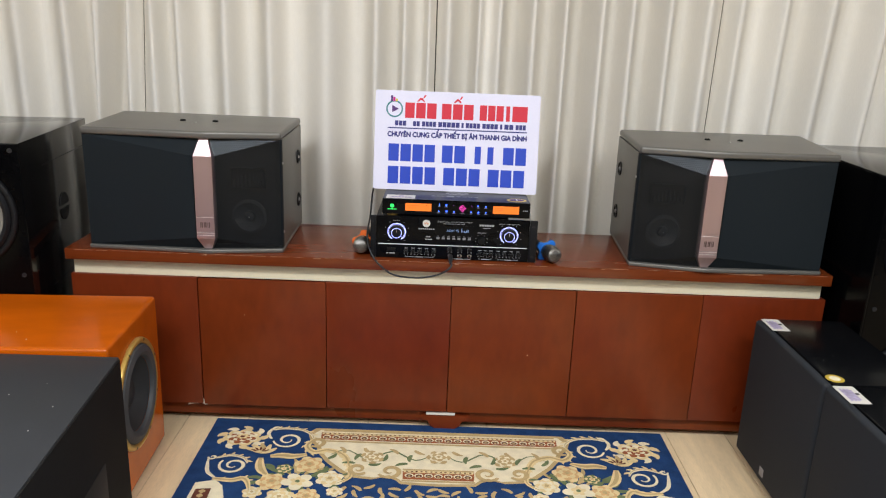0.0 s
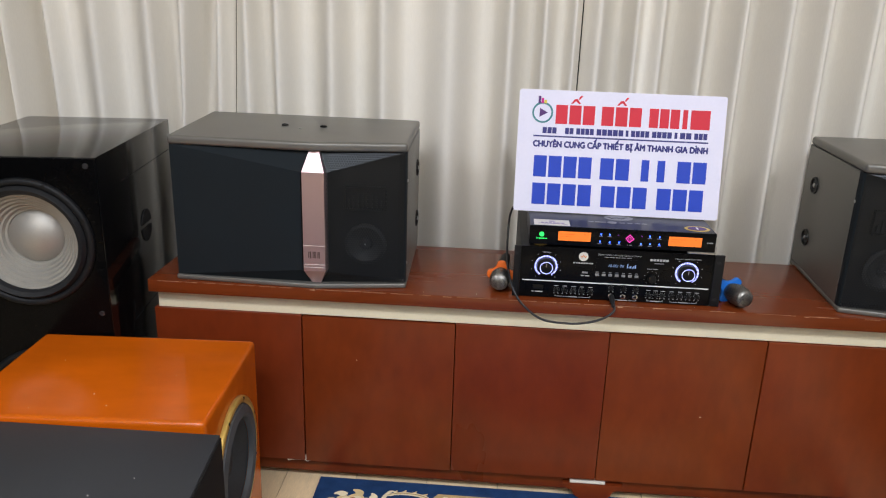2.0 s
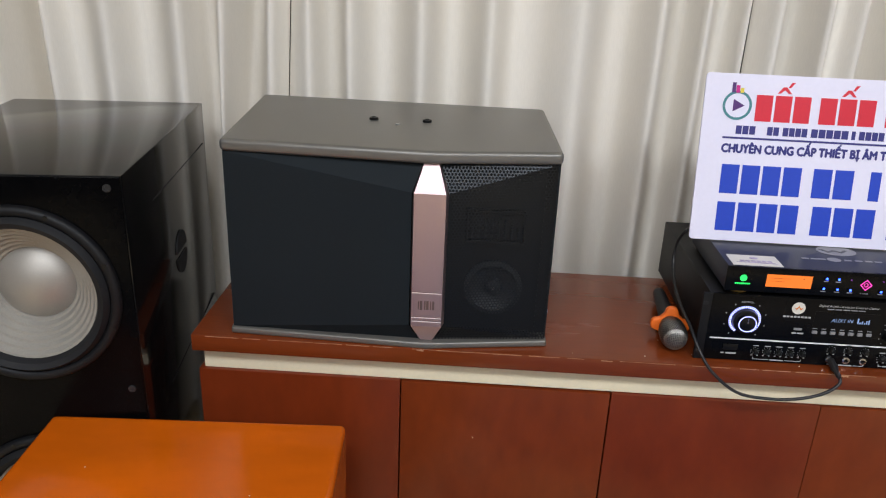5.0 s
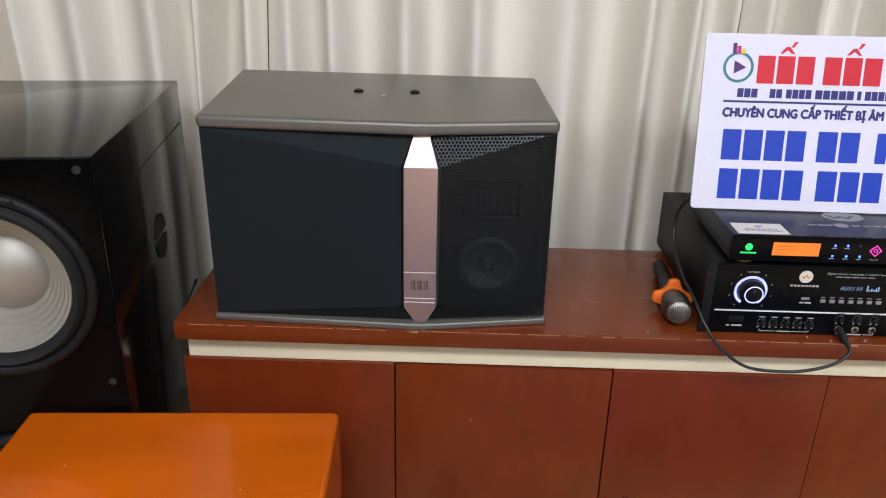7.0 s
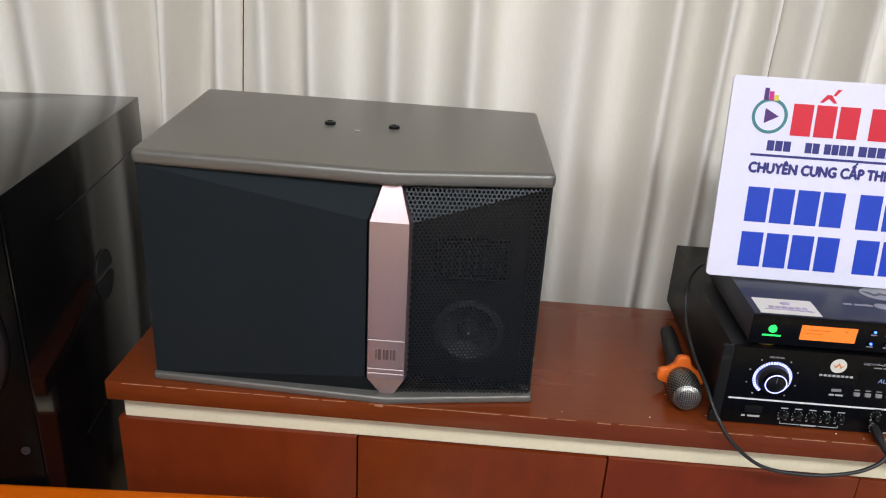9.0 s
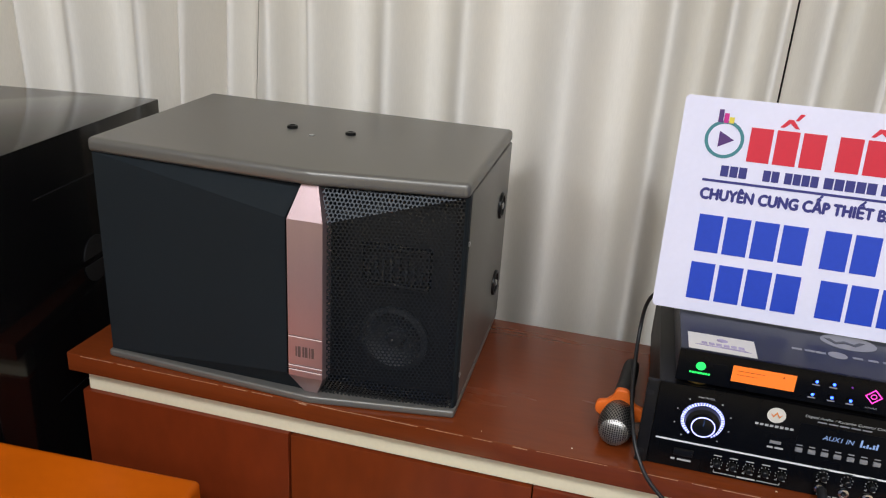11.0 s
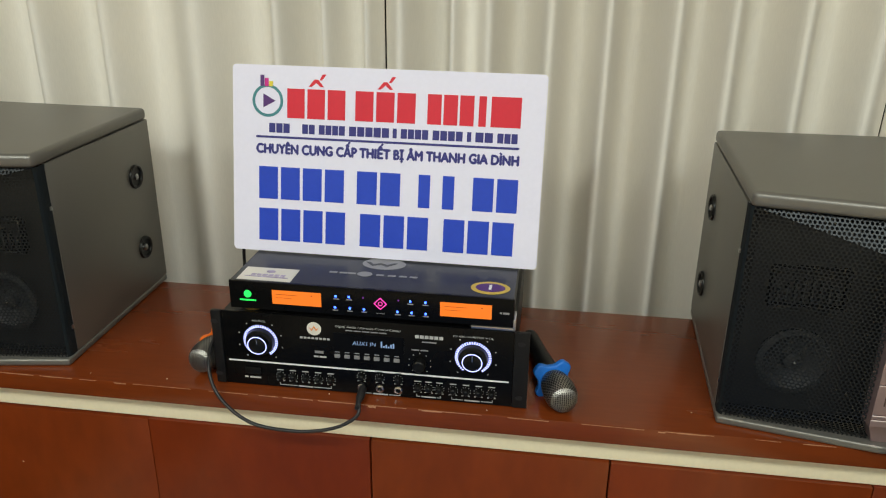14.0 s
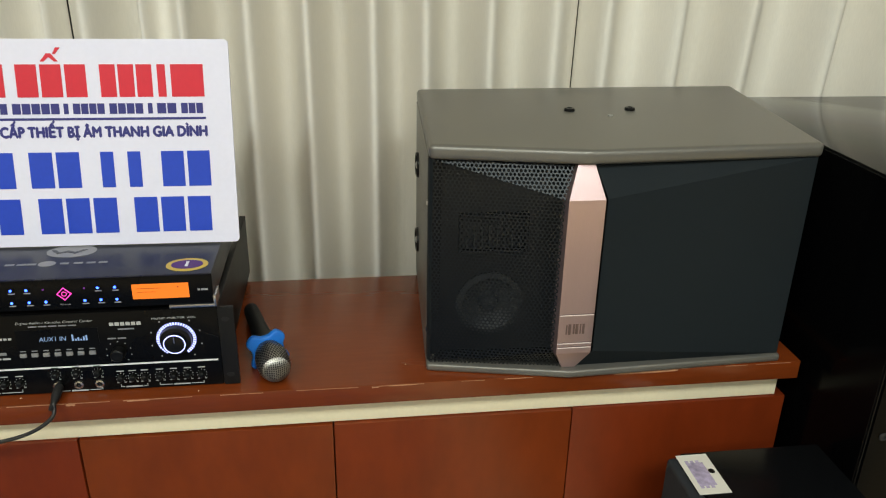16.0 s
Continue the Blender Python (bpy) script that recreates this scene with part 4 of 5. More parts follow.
# ---- microphones lying on the cabinet ----
def microphone(x, y, yaw, turn, ringmat, label):
    mc = thing("microphone", label, "microphone", pose(x, y, TOP + 0.0268, 0, 0, yaw), "two microphones")
    axis = pose(0, 0, 0, 90 - 2.5)    # head towards -y
    handle = [(0.0, -0.185), (0.0115, -0.185), (0.0125, -0.175), (0.0135, -0.11), (0.0175, -0.045), (0.0195, -0.038), (0.0195, -0.030), (0.0, -0.030)]
    part("handle", lathe(handle, 28, axis), M_MIC, mc)
    head = [(0.0, -0.0305), (0.0180, -0.030), (0.0205, -0.022), (0.0232, -0.008), (0.0238, 0.006), (0.0230, 0.020), (0.0195, 0.0305), (0.0125, 0.0355), (0.0, 0.0375)]
    part("grille_head", lathe(head, 36, axis), M_BAFFLE, mc)
    bm = bmesh.new()
    prof = [(0.0183, -0.029), (0.0208, -0.022), (0.0236, -0.008), (0.0242, 0.006), (0.0234, 0.020), (0.0198, 0.031), (0.0128, 0.036), (0.003, 0.038)]
    fine = [(prof[i][0] + (prof[i + 1][0] - prof[i][0]) * k / 4, prof[i][1] + (prof[i + 1][1] - prof[i][1]) * k / 4) for i in range(len(prof) - 2) for k in range(4)]

    def wire(pts, out):
        for p, q in zip(pts, pts[1:]):
            o = (q - p).cross(out(p)).normalized() * 0.0005
            bm.faces.new([bm.verts.new(axis @ v) for v in (p - o, q - o, q + o, p + o)])

    for j in range(34):
        for sgn in (1, -1):
            wire([Vector((r * math.cos(2 * math.pi * j / 34 + sgn * i * 0.075), r * math.sin(2 * math.pi * j / 34 + sgn * i * 0.075), z)) for i, (r, z) in enumerate(fine)], lambda p: Vector((p.x, p.y, p.z * 0.4)))
    for j in range(-6, 7):
        w = 0.0030 * j
        reach = math.sqrt(max(0.0, 0.0195 ** 2 - w * w))
        arc = [reach * (k / 5 - 1) for k in range(11)]
        wire([Vector((a, w, 0.0386 - 20.0 * (a * a + w * w))) for a in arc], lambda p: Vector((0, 0, 1)))
        wire([Vector((w, a, 0.0389 - 20.0 * (a * a + w * w))) for a in arc], lambda p: Vector((0, 0, 1)))
    part("wire_mesh", bm, M_MESH, mc, "woven steel mesh")
    outline = []
    for i in range(48):
        a = 2 * math.pi * i / 48
        r = 0.0292 + 0.0056 * math.tanh(2.2 * math.cos(4 * a + math.pi))
        outline.append((r * math.cos(a), r * math.sin(a)))
    bm = prism(outline, -0.0385, -0.0275, 0.0028, 3)
    bmesh.ops.transform(bm, matrix=axis @ pose(0, 0, 0, 0, 0, turn), verts=bm.verts)
    part("anti_roll_ring", bm, ringmat, mc, "lobed silicone ring")
    return mc


microphone(-0.1785, 2.132, -4.6, 45, M_RING_O, "black microphone with steel mesh head and orange ring")
microphone(0.3725, 2.107, 15, 8, M_RING_B, "black microphone with steel mesh head and blue ring")

# ---- cable plugged into the amplifier ----
cord = thing("audio_cable", "thin black cable looping from the amplifier's front socket", "cable", pose(0.0815, 2.088, TOP + 0.013))
O = Vector((0.0815, 2.088, TOP + 0.013))
LINE = [(0.083, 2.056, 0.562), (0.083, 2.045, 0.548), (0.06, 2.040, 0.531), (0.025, 2.039, 0.519), (-0.02, 2.039, 0.514), (-0.08, 2.040, 0.521), (-0.125, 2.046, 0.552), (-0.149, 2.064, 0.584),
        (-0.160, 2.10, 0.611), (-0.164, 2.16, 0.622), (-0.164, 2.222, 0.640), (-0.163, 2.256, 0.672), (-0.160, 2.256, 0.708), (-0.150, 2.242, 0.736), (-0.125, 2.272, 0.737)]
part("cord", tube([Vector(p) - O for p in LINE], 0.0027), M_CABLE, cord)
part("plug", lathe([(0.0, 0.0), (0.0058, 0.0), (0.0062, 0.02), (0.0042, 0.026), (0.0032, 0.042), (0.0, 0.042)], 18, pose(0, 0, 0, 105)), M_CABLE, cord, "moulded black plug")


# ---- drivers ----
def driver(parent, m, r, cone_m, cap_m, trim_m=None, depth=0.055, k=0.71, edge_m=None, ribs=12):
    """A cone driver with its axis along the matrix's z."""
    w = part("woofer", lathe([(r, 0.0), (r, 0.005), (r * 0.99, 0.0085), (r * 0.97, 0.0108), (r * 0.945, 0.0115), (r * 0.915, 0.0105), (r * 0.895, 0.008), (r * 0.885, 0.0045)], 64, m), trim_m or M_BASKET, parent, "round bass driver")
    part("surround", lathe([(r * 0.885, 0.007), (r * 0.86, 0.013), (r * (k + 0.09), 0.0175), (r * (k + 0.03), 0.013), (r * k, 0.003)], 64, m), edge_m or M_RUBBER, w, "rubber surround")
    prof = []
    for i in range(ribs + 1):
        t = i / ribs
        rr = r * (k - (k - 0.40) * t)
        prof.append((rr, 0.004 - depth * t + (0.0019 if i % 2 else -0.0019)))
    part("cone", lathe(prof, 64, m), cone_m, w)
    part("dust_cap", lathe([(r * 0.43, 0.004 - depth), (r * 0.38, 0.012 - depth), (r * 0.25, 0.0235 - depth), (r * 0.13, 0.0305 - depth), (0.0, 0.0325 - depth)], 48, m), cap_m, w)
    for i in range(8):
        a = 2 * math.pi * (i + 0.5) / 8
        part("bolt", lathe([(0.004, 0.009), (0.004, 0.0115), (0.0, 0.012)], 10, m @ Matrix.Translation((r * 0.955 * math.cos(a), r * 0.955 * math.sin(a), 0))), M_SCREW, w)
    return w


# ---- tall black bass cabinets at both ends ----
def tower(m, s, label, D):
    """Origin at the inner front corner on the floor; x runs outwards for s = -1 to -x."""
    W, H = 0.385, 0.868
    tw = thing("bass_tower", label, "loudspeaker", m, "pair of bass towers")
    bm = box(min(0, s * W), max(0, s * W), 0, D, 0.012, H, 0.0025, 2)
    bm = carve(bm, *[lathe([(0.0, -0.12), (0.128, -0.12), (0.128, 0.02), (0.0, 0.02)], 48, Matrix.Translation((s * 0.165, 0, z)) @ FRONT) for z in (0.676, 0.275)])
    part("cabinet", bm, M_LACQ, tw, "glossy black lacquer cabinet")
    bm = box(s * 0.002 if s > 0 else s * (W - 0.002), s * (W - 0.002) if s > 0 else s * 0.002, -0.004, -0.0005, 0.014, H - 0.002, 0.0012, 2)
    bm = carve(bm, *[lathe([(0.0, -0.12), (0.128, -0.12), (0.128, 0.02), (0.0, 0.02)], 48, Matrix.Translation((s * 0.165, 0, z)) @ FRONT) for z in (0.676, 0.275)])
    part("front_panel", bm, M_FRONT, tw, "satin black front")
    # sheet added over the lacquer so this side mirrors no cabinet
    if s > 0:
        part("side_panel", box(-0.003, -0.0005, 0.002, D - 0.002, 0.016, H - 0.004, 0.001), M_FRONT, tw, "black sheet added to stop reflections on the side")
    for z in (0.785, 0.43) if s < 0 else ():
        part("seam", box(-0.0006, 0.0006, 0.14, D - 0.02, z - 0.0007, z + 0.0007), M_BAFFLE, tw)
    for z in (0.676, 0.275):
        driver(tw, Matrix.Translation((s * 0.165, -0.0042, z)) @ FRONT, 0.147, M_CONE, M_CAP, k=0.745)
    for x in (0.021, W - 0.021):
        for z in (H - 0.018, 0.508, 0.13):
            part("grille_peg", lathe([(0.0062, 0.0), (0.0062, 0.0015), (0.0055, 0.0025), (0.0036, 0.0025), (0.0033, 0.0004), (0.0, 0.0004)], 18, Matrix.Translation((s * x, -0.004, z)) @ FRONT), M_PEG, tw)
    for sx in (0.04, W - 0.04):
        for y in (0.05, D - 0.05):
            part("foot", lathe([(0.02, 0.0), (0.022, 0.012), (0.0, 0.012)], 18, Matrix.Translation((s * sx, y, 0))), M_RUBBER, tw)
    # port halves: uncut, the opening's darkness is a black plate
    for sgn in (1, -1):
        pts = [(0.036 * math.cos(math.pi * i / 12), sgn * (0.006 + 0.036 * math.sin(math.pi * i / 12))) for i in range(13)]
        bm = flat(pts, 0.0, 0.0025)
        bmesh.ops.transform(bm, matrix=Matrix.Translation((-s * 0.0002, 0.285, 0.635)) @ pose(0, 0, 0, 0, 0, 90 if s < 0 else -90), verts=bm.verts)
        part("port", bm, M_BAFFLE, tw, "half-round black plate as the port's shaded opening")
    return tw


tower(pose(-1.062, 1.965, 0, 0, 0, 7.4), -1, "tall glossy black bass tower with two silver-coned drivers", 0.553)
tower(pose(1.215, 1.935, 0, 0, 0, -1), 1, "tall glossy black bass tower beside two grille speakers", 0.595)

# ---- amber wooden subwoofer with a brass-ringed driver ----
sub = thing("wooden_subwoofer", "glossy amber-stained wooden subwoofer with brass-ringed driver on the floor", "subwoofer", pose(-0.7225, 1.770, 0, 0, 0, 3.0))
part("cabinet", carve(box(-0.485, 0.0, -0.162, 0.204, 0.02, 0.456, 0.012, 5), lathe([(0.0, -0.1), (0.122, -0.1), (0.122, 0.02), (0.0, 0.02)], 48, Matrix.Translation((0, -0.002, 0.264)) @ SIDE)), M_ORANGE, sub, "amber varnished wooden cabinet")
w = driver(sub, Matrix.Translation((0.0005, -0.002, 0.262)) @ SIDE, 0.146, M_DARKCONE, M_DARKCONE, M_BRASS, 0.04, 0.66, M_FOAM, 4)
for x in (-0.43, -0.045):
    for y in (-0.12, 0.15):
        part("foot", lathe([(0.018, 0.0), (0.02, 0.021), (0.0, 0.021)], 18, Matrix.Translation((x, y, 0))), M_RUBBER, sub)

# ---- matt black box speaker in front of it ----
bb = thing("black_subwoofer", "matt black vinyl subwoofer box with a handle recess on the floor", "subwoofer", pose(-0.679, 1.542, 0, 0, 0, 0.5))
SLANT = Matrix.Translation((0, 0.05, 0)) @ pose(0, 0, 0, 0, 0, 4.9) @ Matrix.Translation((0, -0.05, 0))


def slanted(bm):
    bmesh.ops.transform(bm, matrix=SLANT, verts=bm.verts)
    return bm


part("cabinet", prism([(-0.50, 0.05), (0.0, 0.05), (0.0523, -0.56), (-0.50, -0.56)], 0.015, 0.446, 0.004, 2), M_VINYL, bb)
part("grille", slanted(box(-0.002, 0.003, -0.556, 0.045, 0.02, 0.4425, 0.002, 2)), M_BBCLOTH, bb, "charcoal grille cloth")
# no hollow here: a black plate gives the recess its shade
part("recess", slanted(box(0.002, 0.0042, -0.27, -0.105, 0.17, 0.265, 0.001)), M_BAFFLE, bb, "black plate as the shaded slot")
for x in (-0.45, -0.05):
    for y in (-0.5, 0.0):
        part("foot", lathe([(0.018, 0.0), (0.02, 0.016), (0.0, 0.016)], 18, Matrix.Translation((x, y, 0))), M_RUBBER, bb)


# ---- two black grille speakers side by side ----
def grille_speaker(m):
    g = thing("box_speaker", "black box loudspeaker with charcoal cloth grille and white sticker", "loudspeaker", m, "pair of box speakers")
    part("cabinet", box(0.022, 0.245, -0.416, 0.0, 0.03, 0.440, 0.003, 2), M_SATIN, g, "satin black cabinet")
    part("grille", box(0.0, 0.0225, -0.414, -0.002, 0.032, 0.437, 0.009, 3), M_FABRIC, g, "charcoal cloth grille")
    part("badge", box(-0.001, 0.001, -0.20, -0.175, 0.05, 0.075, 0.0006), M_PALE, g, "small grey badge")
    for x in (0.05, 0.215):
        for y in (-0.38, -0.03):
            part("foot", lathe([(0.012, 0.0), (0.014, 0.004), (0.011, 0.03), (0.0, 0.031)], 18, Matrix.Translation((x, y, 0))), M_STEEL, g, "small steel foot")
    bm = bmesh.new()
    join(bm, box(0.012, 0.060, -0.092, -0.006, 0.4403, 0.4408))
    stk = part("sticker", bm, M_STICK, g, "white seal sticker with purple print")
    bm = box(0.022, 0.046, -0.075, -0.025, 0.4409, 0.4411)
    for k in range(3):
        box(0.020 + 0.008 * k, 0.025 + 0.008 * k, -0.08, -0.02, 0.4409, 0.4412, bm=bm)
    part("print", bm, M_LILAC, stk)
    part("dot", lathe([(0.005, 0.4409), (0.005, 0.4412), (0.0, 0.4412)], 14, Matrix.Translation((0.051, -0.045, 0))), M_SCREW, stk)
    return g


g1 = grille_speaker(pose(0.953, 2.009, 0, 0, 0, 0))
copy_thing(g1, pose(0.953, 2.009 - 0.4195, 0, 0, 0, 0.4))
gs = part("round_sticker", lathe([(0.021, 0.4405), (0.021, 0.4412), (0.0, 0.4412)], 28, Matrix.Translation((0.038, -0.386, 0))), M_GOLDST, g1, "round gold sticker")
part("print", lathe([(0.013, 0.4413), (0.013, 0.4416), (0.0, 0.4416)], 24, Matrix.Translation((0.038, -0.386, 0))), M_CREAM, gs)

# ---- patterned rug before the cabinet ----
RX, RY, RW, RL = 0.069, 2.112, 0.690, 2.0
rug = thing("rug", "navy blue rug with cream and gold floral scroll pattern", "rug", pose(RX, RY, 0))
pile = part("rug_field", box(-RW, RW, -RL, 0, 0.0, 0.007, 0.002), M_RUG, rug, "navy woven pile")


layers = itertools.count()


def patch(points, level, material, name, parent, label="", kind=""):
    """A flat inlay of the rug: outline in (x, distance from the far edge)."""
    bm = bmesh.new()
    z = 0.0072 + 0.0006 * level + 0.000006 * (next(layers) % 90)
    bm.faces.new([bm.verts.new((x, -v, z)) for x, v in points])
    bmesh.ops.triangulate(bm, faces=bm.faces)
    for f in bm.faces:
        f.normal_update()
        if f.normal.z < 0:
            f.normal_flip()
    ob = new(name, bpy.data.meshes.new(name))
    bm.to_mesh(ob.data)
    bm.free()
    ob.data.materials.append(material)
    ob.parent = parent
    return tagged(ob, label, kind=kind)


def ribbon(line, w0, w1):
    """The outline of a band along a line that swells and ends in points."""
    P = [Vector(p) for p in line]
    n = len(P)
    left, right = [], []
    for i, p in enumerate(P):
        d = (P[min(i + 1, n - 1)] - P[max(i - 1, 0)]).normalized()
        t = i / (n - 1)
        w = (w0 + (w1 - w0) * t) * (0.35 + 0.65 * math.sin(math.pi * min(1, max(0, 0.08 + 0.9 * t))))
        left.append((p.x - d.y * w, p.y + d.x * w))
        right.append((p.x + d.y * w, p.y - d.x * w))
    return left + right[::-1]


def strip(line, w0, w1, level, material, name, parent):
    pts = ribbon(line, w0, w1)
    n = len(pts)
    bm = bmesh.new()
    z = 0.0072 + 0.0006 * level + 0.000006 * (next(layers) % 90)
    vs = [bm.verts.new((x, -v, z)) for x, v in pts]
    for i in range(n // 2 - 1):
        f = bm.faces.new((vs[i], vs[i + 1], vs[n - 2 - i], vs[n - 1 - i]))
        f.normal_update()
        if f.normal.z < 0:
            f.normal_flip()
    ob = new(name, bpy.data.meshes.new(name))
    bm.to_mesh(ob.data)
    bm.free()
    ob.data.materials.append(material)
    ob.parent = parent
    return ob


def spiral(cx, cv, r, turns, start, way):
    return [(cx + r * (1 - 0.8 * t / 30) * math.cos(start + way * turns * 2 * math.pi * t / 30), cv + r * (1 - 0.8 * t / 30) * math.sin(start + way * turns * 2 * math.pi * t / 30)) for t in range(31)]


def petals(cx, cv, r, n, deep, turn=0.0, squash=1.0):
    return [(cx + r * (1 - deep + deep * abs(math.cos(n * a / 2))) * math.cos(a + turn), cv + squash * r * (1 - deep + deep * abs(math.cos(n * a / 2))) * math.sin(a + turn)) for a in [2 * math.pi * i / (n * 8) for i in range(n * 8)]]


def rose(cx, cv, r, outer, inner, parent, turn=0.0):
    f = patch(petals(cx, cv, r, 6, 0.26, turn), 3, outer, "rose", parent)
    patch(petals(cx, cv, r * 0.80, 6, 0.3, turn + 0.5), 4, inner, "petals", f)
    patch(petals(cx, cv, r * 0.62, 5, 0.3, turn + 0.1), 5, outer, "petals", f)
    patch(petals(cx, cv, r * 0.36, 5, 0.35, turn + 0.7), 6, inner, "petals", f)
    patch(petals(cx, cv, r * 0.17, 4, 0.3, turn), 7, M_RUGGOLD, "heart", f)


def leaf(cx, cv, size, a, material, parent, level=2):
    line = [(cx + size * (t / 6 - 0.5) * math.cos(a) + 0.12 * size * math.sin(math.pi * t / 6) * -math.sin(a), cv + size * (t / 6 - 0.5) * math.sin(a) + 0.12 * size * math.sin(math.pi * t / 6) * math.cos(a)) for t in range(7)]
    return strip(line, size * 0.2, size * 0.16, level, material, "leaf", parent)


# cream panel with its scalloped bands
half = [(0.0, 0.045), (0.368, 0.045), (0.388, 0.075), (0.375, 0.115), (0.352, 0.15), (0.34, 0.185), (0.315, 0.225), (0.27, 0.275), (0.235, 0.298), (0.18, 0.305), (0.14, 0.29), (0.115, 0.305), (0.1, 0.322), (0.0, 0.328)]
outer = half + [(-x, v) for x, v in half[::-1][1:-1]]
panel = patch([(x * 1.02, v * 1.02 - 0.004) for x, v in outer], 0, M_RUGGOLD, "panel_border", pile, "gold scrolled border")
patch([(x * 0.978, 0.0525 + (v - 0.045) * 0.945) for x, v in outer], 1, M_RUGCREAM, "cream_panel", panel, "cream panel")
patch([(-0.355, 0.068), (0.355, 0.068), (0.352, 0.108), (-0.352, 0.108)], 2, M_RUGRUST, "band", panel, "brown scalloped band")
patch([(-0.1, 0.262), (0.1, 0.262), (0.098, 0.302), (-0.098, 0.302)], 2, M_RUGRUST, "band", panel, "brown scalloped band")
for n, xa, va, wide in ((25, -0.336, 0.094, 0.352), (7, -0.081, 0.284, 0.097)):
    patch([(-wide, va - 0.024), (wide, va - 0.024), (wide, va - 0.014), (-wide, va - 0.014)], 3, M_RUGYELLOW, "band", panel)
    for i in range(n):
        x = xa + i * (0.028 if n > 20 else 0.027)
        patch(petals(x, va, 0.0125, 8, 0.06, 0.0, 0.85), 3, M_RUGCREAM, "scallop", panel)
        patch(petals(x, va + 0.0025, 0.0088, 8, 0.06, 0.0, 0.85), 4, M_RUGBROWN, "scallop", panel)
        patch(petals(x, va + 0.005, 0.0042, 5, 0.2), 5, M_RUGGOLD, "scallop", panel)
        for dx in (-0.007, 0.007):
            patch(petals(x + dx, va - 0.019, 0.0034, 6, 0.1, 0.0, 0.8), 4, M_RUGBROWN, "dot", panel)
for v in (0.059, 0.118, 0.256, 0.310):
    w = 0.35 if v < 0.2 else 0.1
    patch([(-w, v - 0.0035), (w, v - 0.0035), (w, v + 0.0035), (-w, v + 0.0035)], 3, M_RUGGOLD, "edge_line", panel)
# vine inside the panel
rose(0.0, 0.188, 0.036, M_RUGGOLD, M_RUGCREAM, panel)
for s in (-1, 1):
    strip([(s * (0.03 + 0.28 * t / 16), 0.185 + 0.022 * math.sin(t * 0.8)) for t in range(17)], 0.0035, 0.0025, 2, M_RUGGREEN, "vine", panel)
    rose(s * 0.19, 0.198, 0.035, M_RUGGOLD, M_RUGCREAM, panel, 0.4)
    for i in range(11):
        leaf(s * (0.055 + 0.025 * i), 0.172 + 0.034 * (i % 3) - 0.008, 0.036, 0.6 + 1.1 * i, M_RUGGREEN if i % 3 else M_RUGGOLD, panel, 3)
    # scroll corners of the panel
    for cx, cv, r, st, way in ((0.135, 0.268, 0.034, 0.5, 1), (0.225, 0.262, 0.028, 2.5, -1), (0.36, 0.128, 0.026, 1.0, 1)):
        strip(spiral(s * cx, cv, r, 1.3, st if s > 0 else math.pi - st, way * s), 0.009, 0.004, 5, M_RUGGOLD, "scroll", panel)
    def sweep(line, w0, w1, level, material, name):
        """A band along a smooth line through the points, mirrored to this side."""
        P = [Vector(p) for p in line]
        fine = []
        for i in range(len(P) - 1):
            a, b, c, d = P[max(i - 1, 0)], P[i], P[i + 1], P[min(i + 2, len(P) - 1)]
            for k in range(6):
                t = k / 6
                fine.append(0.5 * (2 * b + (c - a) * t + (2 * a - 5 * b + 4 * c - d) * t * t + (3 * b - a - 3 * c + d) * t ** 3))
        fine.append(P[-1])
        strip([(s * p.x, p.y) for p in fine], w0, w1, level, material, name, pile)
        return fine

    def frond(x, v, size, a, material, level=1):
        leaf(s * x, v, size, a if s > 0 else math.pi - a, material, pile, level)

    # two open scrolls that wind into spirals, each with a curled tip
    for cx, cv, r, st, way in ((0.447, 0.118, 0.043, 0.2, -1), (0.572, 0.262, 0.041, -0.6, -1)):
        strip(spiral(s * cx, cv, r, 1.5, st if s > 0 else math.pi - st, -way * s), 0.0060, 0.0035, 2, M_RUGCREAM, "scroll", pile)
    for line, tip, ts in (([(0.497, 0.115), (0.512, 0.085), (0.505, 0.058), (0.492, 0.046)], (0.494, 0.056), 3.6), ([(0.606, 0.325), (0.632, 0.300), (0.644, 0.262), (0.650, 0.228)], (0.640, 0.224), 0.0)):
        sweep(line, 0.0065, 0.0045, 2, M_RUGCREAM, "scroll")
        strip(spiral(s * tip[0], tip[1], 0.012, 1.1, ts if s > 0 else math.pi - ts, s), 0.005, 0.0025, 2, M_RUGCREAM, "scroll", pile)
    # leafy arms with lobes along one side
    for line, w, side, mm in (([(0.502, 0.062), (0.465, 0.052), (0.415, 0.058), (0.383, 0.084), (0.372, 0.112)], 0.0075, 1, M_RUGCREAM), ([(0.628, 0.228), (0.59, 0.212), (0.552, 0.224), (0.536, 0.25)], 0.007, 1, M_RUGCREAM),
                              ([(0.372, 0.112), (0.385, 0.150), (0.360, 0.180), (0.320, 0.168), (0.275, 0.190), (0.254, 0.235), (0.243, 0.300), (0.275, 0.335)], 0.013, -1, M_RUGYELLOW), ([(0.610, 0.330), (0.560, 0.335), (0.530, 0.325), (0.512, 0.345), (0.500, 0.385)], 0.012, 1, M_RUGYELLOW)):
        fine = sweep(line, w, w * 0.7, 2, mm, "acanthus")
        for i in range(2, len(fine) - 2, 3):
            d = fine[i + 1] - fine[i - 1]
            a = math.atan2(d.y, d.x) + side * 0.7
            frond(fine[i].x + 0.010 * math.cos(a), fine[i].y + 0.010 * math.sin(a), 0.024, a, (M_RUGGOLD, M_RUGCREAM, M_RUGYELLOW)[i % 3])
